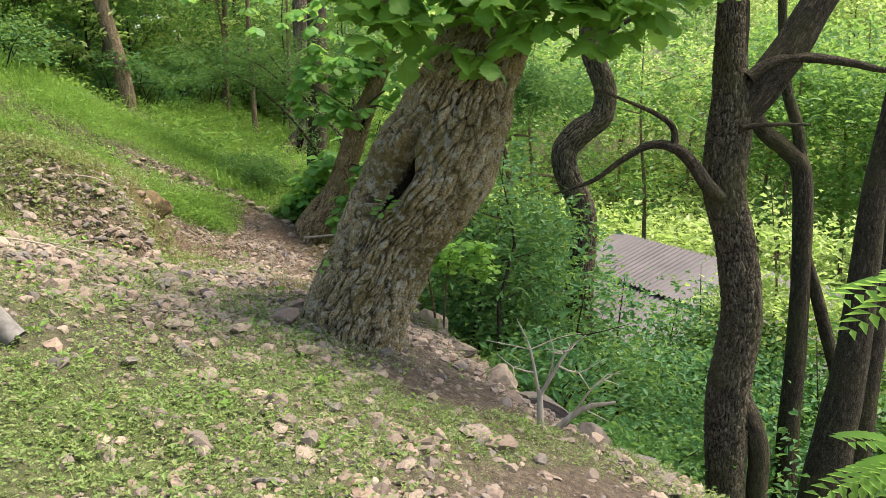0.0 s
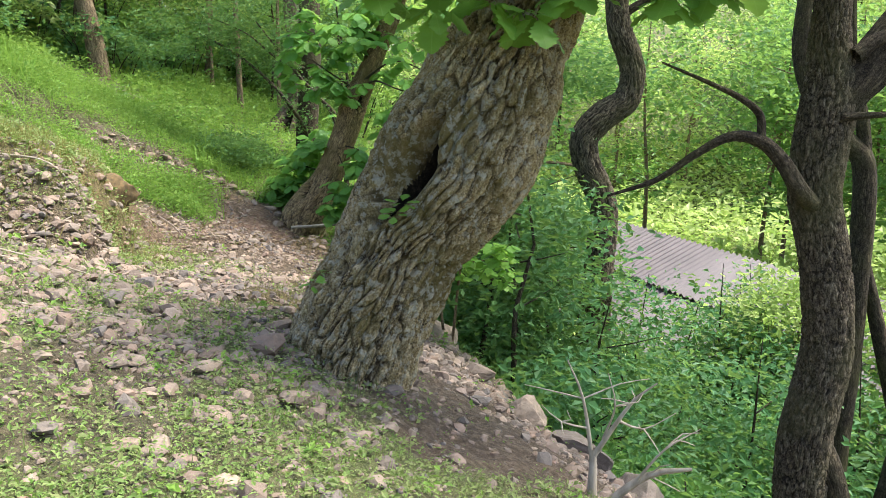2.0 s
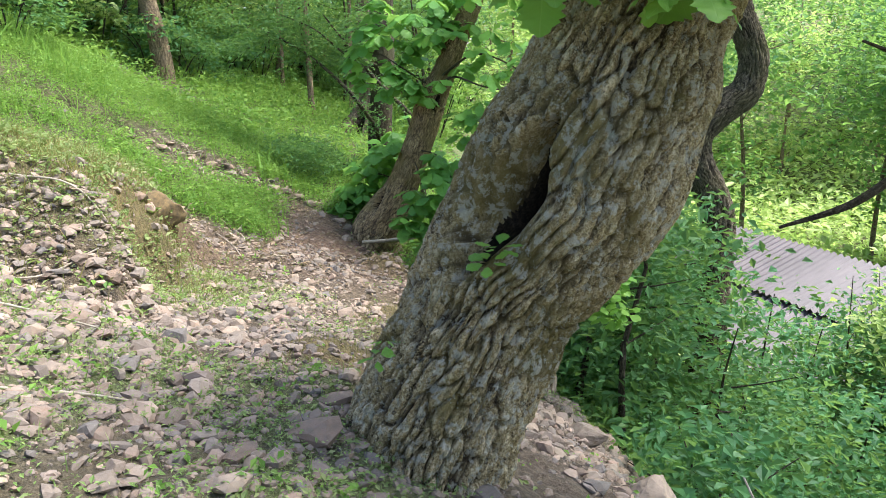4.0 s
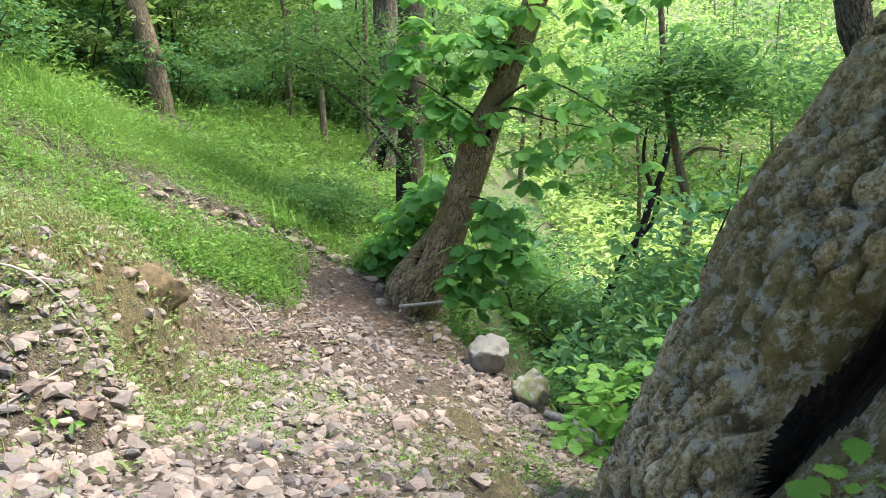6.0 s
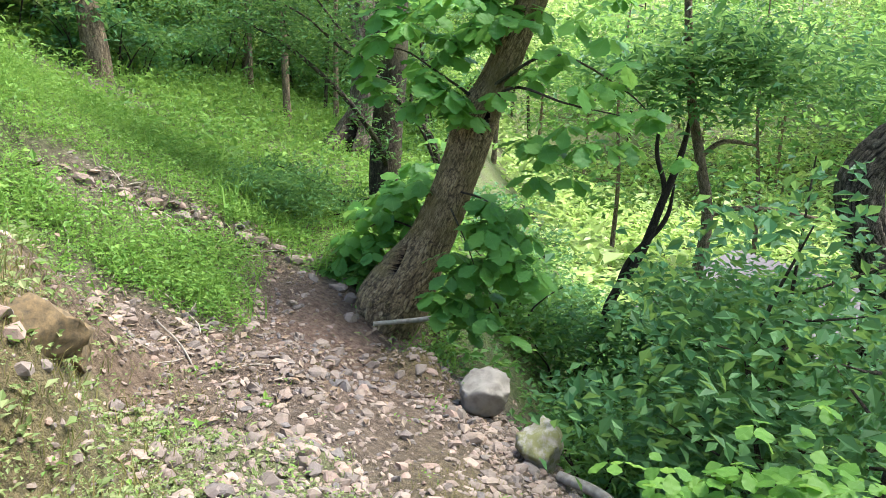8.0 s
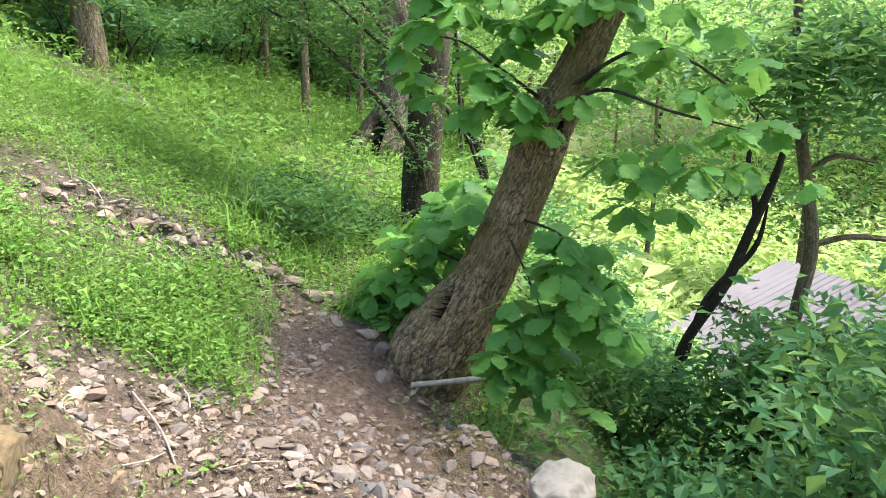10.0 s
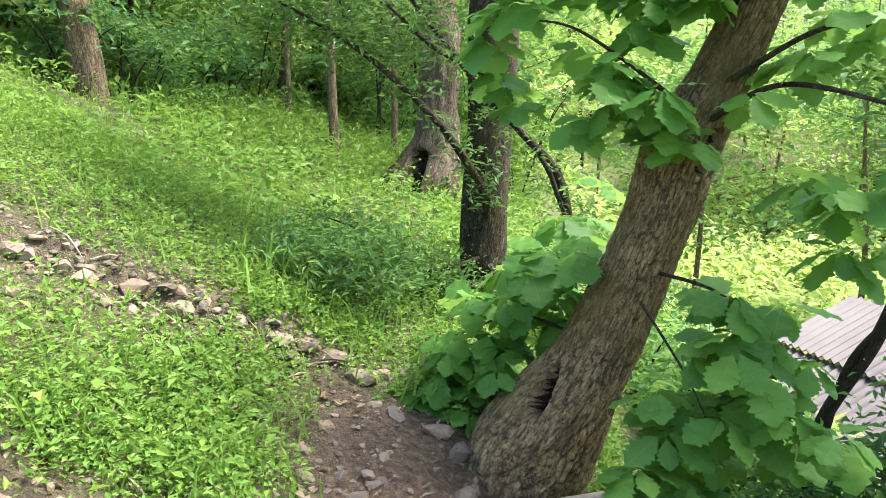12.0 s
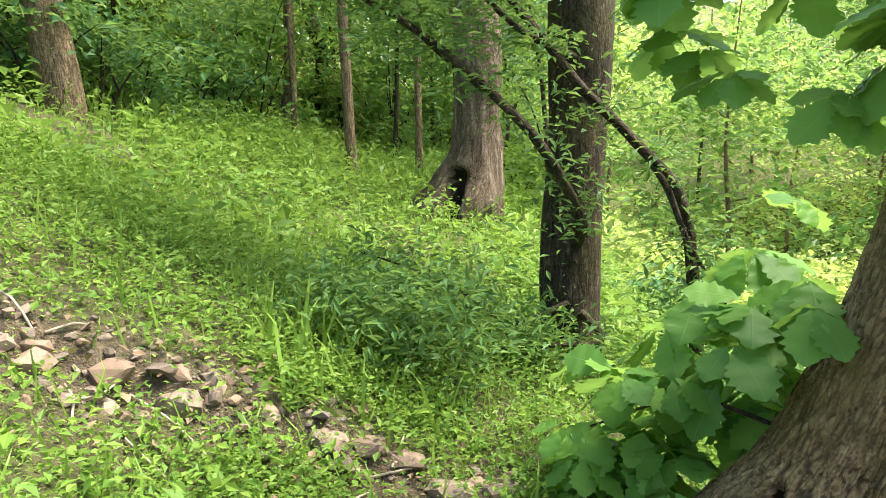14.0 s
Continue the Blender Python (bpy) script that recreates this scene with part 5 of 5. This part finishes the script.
herb_field("trail_weeds", 1100, (-4.5, 0.6, 2.2, 9.6), lambda x, y: 0.25 + 0.6 * near_green(x, y), 0.03, M_HERB, "small bright green weeds between the stones", per=9, spread=0.04, tall=0.06, seed=54)
on_bank = lambda x, y: np.clip(bell(x, y, -3.0, 7.4, 0.6, 1.0) + 0.5 * bell(x, y, -3.6, 6.5, 0.9, 1.6), 0, 1)
herb_field("bank_weeds", 4200, (-4.6, -2.2, 5.4, 9.0), on_bank, 0.03, M_HERB_DULL, "dull green weeds and moss tufts on the cut bank", per=8, spread=0.035, tall=0.05, seed=57)
grass_field("bank_grass", 15000, (-4.6, -2.2, 5.4, 9.0), on_bank, 0.08, M_MOSS, "dry brown grass on the cut bank", 58)
HC, HS = math.cos(radians(HOUSE_TURN)), math.sin(radians(HOUSE_TURN))
valley = lambda x, y: (x > edge_x(y) + 2.5) * (1.0 - (np.abs((x - HOUSE[0]) * HC + (y - HOUSE[1]) * HS - HOUSE_SIZE[0] / 2) < HOUSE_SIZE[0] / 2 + 0.6) * (np.abs((y - HOUSE[1]) * HC - (x - HOUSE[0]) * HS - HOUSE_SIZE[1] / 2) < HOUSE_SIZE[1] / 2 + 0.8))
herb_field("valley_undergrowth", 15000, (0, 26, 14, 44), valley, 0.30, M_LEAF_SUN, "sunlit undergrowth on the valley floor", per=4, spread=0.35, tall=0.9, seed=91)
grass_field("moss_tufts", 40000, (-3.6, -0.2, 5.0, 10.4), lambda x, y: moss_cover(x, y) ** 1.5, 0.045, M_MOSS, "olive-brown moss and fine dead grass on the humps", 59)
grass_field("tall_grass", 9000, (-8, -1.6, 9.8, 17), lambda x, y: slope_green(x, y) * sstep(0.5, 0.62, noise2(x, y, 0.7, 2, 63)), 0.27, M_GRASS, "patches of taller yellow-green grass on the hillside", 64)

# ---- loose stones that can be told apart ----
STONE_MESHES = []
for k, (v, f) in enumerate(BIG_HULLS):
    STONE_MESHES.append(mesh_np("stone", v, f, M_STONE, smooth=False))


def stone(x, y, size, k, label, sink=0.10, turn=None, group="loose stones on the trail", mesh=None, name="stone"):
    ob = new(name, mesh or STONE_MESHES[k % len(STONE_MESHES)])
    z = float(ground_z(np.array([x]), np.array([y]))[0])
    ob.matrix_basis = pose(x, y, z + size * sink, rng.uniform(-14, 14), rng.uniform(-14, 14), rng.uniform(0, 360) if turn is None else turn) @ Matrix.Diagonal((size, size, size, 1))
    return tagged(ob, label, "stone", group)


def boulder_mesh(seed, stretch, material, rough=0.3, cuts=20, smooth=False):
    bm = bmesh.new()
    bmesh.ops.create_icosphere(bm, subdivisions=4, radius=0.5)
    co = np.array([v.co[:] for v in bm.verts])
    r2 = np.random.default_rng(seed)
    co = co * (1 + rough * (fbm(co * 4 + seed, 3, seed) - 0.5))[:, None]
    for _ in range(cuts):
        n = r2.normal(size=3)
        n /= np.linalg.norm(n)
        co = co - np.clip(co @ n - r2.uniform(0.27, 0.40), 0, None)[:, None] * n
    co = (co * (1 + (0.30 if smooth else 0.16) * (fbm(co * 16 + seed, 4, seed + 1) - 0.5))[:, None]) * 1.25 * np.array(stretch)
    f = np.array([[v.index for v in q.verts] for q in bm.faces])
    bm.free()
    return mesh_np("rock", co, f, material, smooth=smooth)


sx_, sy_ = sample(2600, (-3.6, 1.4, 2.2, 11.2), rubble_cover, 61)
for i, (x, y) in enumerate(zip(sx_[:230], sy_[:230])):
    stone(float(x), float(y), 0.065 + 0.085 * rng.random() ** 2, i, "loose angular broken stone lying on the stony trail")
for x, y, size, k, lab in ((-0.73, 3.42, 0.15, 2, "rounded blue-grey stone on the weedy trail"), (-0.75, 4.33, 0.17, 4, "pale pinkish stone at the foot of the oak"),
                           (-1.0, 4.95, 0.24, 1, "pale grey stone leaning on the oak's foot"), (-0.98, 5.25, 0.18, 3, "dark grey stone at the foot of the oak"), (-1.2, 4.69, 0.17, 6, "flat pale stone on the trail"),
                           (-2.07, 4.28, 0.21, 5, "large grey-green stone among pale rubble"), (-0.53, 2.96, 0.17, 0, "flat grey stone on the trail"), (0.17, 3.73, 0.22, 9, "reddish-brown stone on bare soil"),
                           (0.26, 3.6, 0.2, 7, "brown stone on bare soil"), (-2.56, 6.26, 0.15, 3, "flat grey slab on the rubble"), (-2.42, 6.3, 0.13, 8, "grey slab on the rubble"), (-1.42, 7.65, 0.2, 2, "pale stone on the mossy edge"),
                           (-2.9, 11.12, 0.20, 4, "blue-grey stone set in the grassy step"), (-2.66, 11.21, 0.22, 7, "dark grey stone of the low step"), (-2.50, 11.12, 0.24, 10, "dark grey stone of the low step"), (-2.1, 10.79, 0.20, 1, "pale stone beside the curved trunk"),
                           (-1.96, 10.4, 0.18, 5, "pale stone on the trodden earth"), (-3.35, 11.01, 0.2, 11, "dark stone in the grassy step"), (-3.55, 10.99, 0.22, 8, "reddish-brown stone in the grassy step"), (-2.42, 9.3, 0.13, 3, "small pale stone on trodden earth")):
    stone(x, y, size * (0.72 if y > 9 else 0.9), k, lab)
grey = stone_material("grey_boulder", [(0.27, 0.235, 0.185), (0.30, 0.26, 0.21)])
stone(-1.02, 9.55, 0.34, 0, "large pale grey boulder at the trail's edge", 0.30, 20, "boulders", boulder_mesh(5, (1.0, 0.75, 0.85), grey, 0.5, 14, True), "boulder")
stone(-0.70, 9.1, 0.42, 0, "upright mossy rock slab at the trail's edge", 0.15, 70, "boulders", boulder_mesh(8, (0.7, 0.5, 0.95), M_MOSSY, 0.5, 14, True), "boulder")
earthy = plain_material("ochre_earth_rock", (0.06, 0.044, 0.022), (0.18, 0.118, 0.05), 14, 0.95)
for i, (x, y, size) in enumerate(((-2.82, 7.74, 0.40), (-2.98, 8.35, 0.30))):
    stone(x, y, size, 0, "weathered ochre-brown rock embedded in the cut bank", -0.36, None, "bank rocks", boulder_mesh(50 + i, (1.0, 0.85, 0.7), earthy, 0.6, 12, True), "rock")
for x, y, size, sd in ((0.42, 5.9, 0.34, 31), (0.72, 5.7, 0.4, 32), (1.0, 5.3, 0.42, 33), (1.25, 4.9, 0.36, 34), (0.15, 6.6, 0.3, 35), (-0.1, 7.4, 0.34, 36)):
    stone(x, y, size, 0, "brown-grey rock along the crumbling edge", 0.05, None, "edge rocks", boulder_mesh(sd, (1.0, 0.75, 0.65), M_STONE, 0.2), "rock")


# ---- sticks and dead wood ----
def stick(name, points, material, label, sides=8, twigs=()):
    root = empty(name, points[0][:3])
    v, f, uv, _, _ = tube(points, sides, 0.05, 0.15, 7)
    part_np("stem", mesh_np("stem", v, f, material, uv), root)
    for i, t in enumerate(twigs):
        v, f, uv, _, _ = tube(t, 5, 0.05, 0.1, i)
        part_np("twig", mesh_np("twig", v, f, material, uv), root)
    for ob in root.children:
        ob.matrix_parent_inverse = Matrix.Translation(-Vector(points[0][:3]))
    return tagged(root, label, "branch")


stick("fallen_branch", [(-1.79, 10.38, -0.47, 0.016), (-1.42, 10.50, -0.46, 0.02), (-1.04, 10.62, -0.42, 0.022)], M_DEAD, "pale fallen branch lying against the curved trunk")
stick("fallen_branch", [(-0.60, 8.95, -0.84, 0.03), (-0.42, 8.78, -0.84, 0.032), (-0.25, 8.6, -0.9, 0.03)], M_DEAD, "short pale broken branch on the stony edge")
zz = lambda x, y, up=0.02: float(ground_z(np.array([x]), np.array([y]))[0]) + up
for a, b in (((-3.05, 6.5), (-2.35, 6.6)), ((-2.9, 5.7), (-2.5, 6.35)), ((-2.7, 5.2), (-2.0, 5.5)), ((-3.6, 7.6), (-3.0, 7.3)), ((-3.0, 9.5), (-2.6, 9.0)), ((-2.0, 4.6), (-1.6, 4.9)), ((-2.9, 4.5), (-2.3, 5.2))):
    m = ((a[0] + b[0]) / 2 + 0.03, (a[1] + b[1]) / 2)
    stick("stick", [(*a, zz(*a), 0.006), (*m, zz(*m, 0.035), 0.006), (*b, zz(*b), 0.004)], M_DEAD, "thin dry stick lying on the stones", 5)
stick("dead_log", [(-2.35, 3.3, zz(-2.35, 3.3, 0.12), 0.06), (-2.02, 3.36, zz(-2.02, 3.36, 0.14), 0.055), (-1.82, 3.36, zz(-1.82, 3.36, 0.02), 0.05)], plain_material("weathered_wood", (0.09, 0.08, 0.07), (0.24, 0.215, 0.19), 20, 0.9), "short weathered grey log on the bank", 12)
dead = [[(0.56, 4.5, -0.34, 0.014), (0.70, 4.45, -0.06, 0.008), (0.80, 4.42, 0.05, 0.003)], [(0.56, 4.5, -0.36, 0.012), (0.50, 4.5, -0.06, 0.007), (0.42, 4.5, 0.12, 0.003)], [(0.60, 4.5, -0.6, 0.022), (0.80, 4.45, -0.40, 0.018), (0.98, 4.4, -0.34, 0.008)],
        [(0.66, 4.47, -0.15, 0.007), (0.78, 4.5, -0.2, 0.004), (0.92, 4.5, -0.12, 0.002)], [(0.53, 4.5, -0.2, 0.006), (0.40, 4.45, -0.15, 0.004), (0.3, 4.4, -0.05, 0.002)], [(0.75, 4.44, -0.42, 0.008), (0.85, 4.4, -0.25, 0.005), (1.0, 4.4, -0.15, 0.002)], [(0.6, 4.5, -0.25, 0.006), (0.62, 4.4, -0.05, 0.004), (0.58, 4.4, 0.1, 0.002)]]
for i in range(14):
    b0 = np.array(dead[i % 7][1][:3])
    d0 = rng.normal(size=3) * (0.14, 0.06, 0.10) + (0, 0, 0.05)
    dead.append([(*b0, 0.004), (*(b0 + d0 * 0.6), 0.003), (*(b0 + d0 + rng.normal(size=3) * 0.03), 0.0015)])
stick("dead_shrub", [(0.60, 4.5, -0.85, 0.03), (0.57, 4.5, -0.55, 0.024), (0.56, 4.5, -0.3, 0.014)], M_DEAD, "bare grey dead shrub with broken twigs", 8, dead)


# ---- near shrubs ----
def leafy_shrub(name, stems, tips, size, leaf_mat, label, template, count=5, droop=-0.15):
    root = empty(name, stems[0][0][:3])
    for i, l in enumerate(stems):
        v, f, uv, _, _ = tube(l, 6, 0.06, 0.05, i)
        part_np("stem", mesh_np("stem", v, f, M_BARK_LIMB, uv), root)
    leaves = whorls(tips, count, size, template, droop)
    part_np("foliage", mesh_np("foliage", *leaves, leaf_mat, leaf_uv(leaves, template)), root)
    for ob in root.children:
        ob.matrix_parent_inverse = Matrix.Translation(-Vector(stems[0][0][:3]))
    return tagged(root, label, "shrub")


g0 = zz(-0.1, 7.35)
sh = [[(-0.05, 7.35, g0 - 0.1, 0.012), (-0.15, 7.25, -0.2, 0.009), (-0.3, 7.2, -0.05, 0.004)], [(0.0, 7.35, g0 - 0.1, 0.012), (0.05, 7.2, -0.1, 0.009), (0.12, 7.15, 0.07, 0.004)],
      [(-0.15, 7.25, -0.1, 0.008), (-0.4, 7.2, -0.08, 0.005), (-0.62, 7.2, -0.08, 0.003)], [(0.05, 7.2, -0.1, 0.008), (0.2, 7.1, -0.05, 0.005), (0.4, 7.1, -0.05, 0.003)]]
tips = [np.array((rng.uniform(-0.62, 0.42), rng.uniform(6.95, 7.45), 0)) for _ in range(120)]
for p in tips:
    p[2] = 0.02 + 0.12 * rng.normal() * 0.6 - 0.25 * abs(p[0] + 0.05) + (0.12 if rng.random() < 0.4 else -0.08)
leafy_shrub("hazel_shrub", sh, tips, 0.078, M_OAKLEAF_LIGHT, "bright light green broad-leaved shrub below the trail", BROAD_LEAF, 5, -0.25)


def pinnate(root_at, tip, pairs, size):
    """One feather-like leaf: stalk points and leaflet arrays."""
    a, b = np.array(root_at), np.array(tip)
    t = np.linspace(0.25, 1, pairs)
    along = (b - a) / np.linalg.norm(b - a)
    side = np.cross(along, (0, 0, 1.0))
    p = a + t[:, None] * (b - a) + np.stack([0 * t, 0 * t, -0.12 * (t - 0.3) ** 2], 1)
    out = []
    for s in (1, -1):
        d = np.tile(side * s + along * 0.45 + np.array((0, 0, -0.12)), (pairs, 1))
        out.append(scatter(SLIM_LEAF, p, frames_from(d, np.full(pairs, 0.2 * s)), size * np.sin(np.pi * (0.15 + 0.7 * t)) ** 0.7 + 0.01))
    return merge(*out)


fronds = [pinnate((1.75, 2.75, 0.1), tip, 9, 0.10) for tip in ((1.38, 2.62, 0.28), (1.34, 2.7, 0.04), (1.42, 2.8, -0.06), (1.40, 2.55, 0.16), (1.6, 2.5, 0.3), (1.62, 2.6, -0.05))]
fronds += [pinnate((1.75, 2.8, 0.75), tip, 8, 0.11) for tip in ((1.36, 2.7, 0.76), (1.42, 2.75, 0.64), (1.5, 2.6, 0.85))]
root = empty("sumac_shrub", (1.85, 2.8, -0.9))
v, f, uv, _, _ = tube([(1.85, 2.8, -0.9, 0.015), (1.8, 2.78, 0.0, 0.01), (1.76, 2.78, 0.8, 0.005)], 6, 0.08)
part_np("stem", mesh_np("stem", v, f, M_BARK_LIMB, uv), root)
part_np("foliage", mesh_np("foliage", *merge(*fronds), M_OAKLEAF_LIGHT, smooth=False), root, "feather-like pinnate leaves")
for ob in root.children:
    ob.matrix_parent_inverse = Matrix.Translation((-1.85, -2.8, 0.9))
tagged(root, "slender shrub with feather-like light green leaves", "shrub")

# dry leaf litter
litter = lambda x, y: np.clip(0.9 * bell(x, y, -3.1, 9.15, 0.8, 0.55) + 0.9 * bell(x, y, -3.2, 10.9, 0.8, 0.3) + 0.4 * bell(x, y, -2.1, 9.7, 0.9, 0.8) + 0.04 * rubble_cover(x, y), 0, 1)
herb_field("leaf_litter", 11000, (-4.8, -0.3, 4.0, 12.2), litter, 0.034, M_BROWN, "dry brown fallen leaves among the stones", per=3, spread=0.06, tall=0.02, seed=90)
for i in range(26):
    x, y = rng.uniform(-3.9, -2.2), rng.uniform(8.5, 10.2) if i % 3 else rng.uniform(10.6, 11.2)
    a, l = rng.uniform(0, 3.14), rng.uniform(0.12, 0.32)
    b = (x + l * math.cos(a), y + l * math.sin(a))
    stick("stick", [(x, y, zz(x, y, 0.015), 0.004), ((x + b[0]) / 2 + 0.02, (y + b[1]) / 2, zz((x + b[0]) / 2 + 0.02, (y + b[1]) / 2, 0.03), 0.0045), (*b, zz(*b, 0.015), 0.003)], M_DEAD, "thin dry twig lying in the leaf litter", 5)
for x, y, size, k in ((-2.95, 9.35, 0.14, 2), (-3.3, 9.05, 0.18, 5), (-2.7, 9.6, 0.13, 9), (-3.55, 9.3, 0.16, 1), (-2.55, 9.15, 0.12, 7), (-3.05, 8.8, 0.15, 11), (-3.42, 11.06, 0.19, 6), (-3.12, 11.0, 0.16, 3), (-2.78, 11.16, 0.15, 10), (-3.75, 10.89, 0.2, 8), (-2.35, 11.17, 0.13, 4), (-4.05, 10.85, 0.22, 0), (-4.35, 10.77, 0.2, 9)):
    stone(x, y, size * 0.8, k, "grey-brown stone half buried in leaf litter")
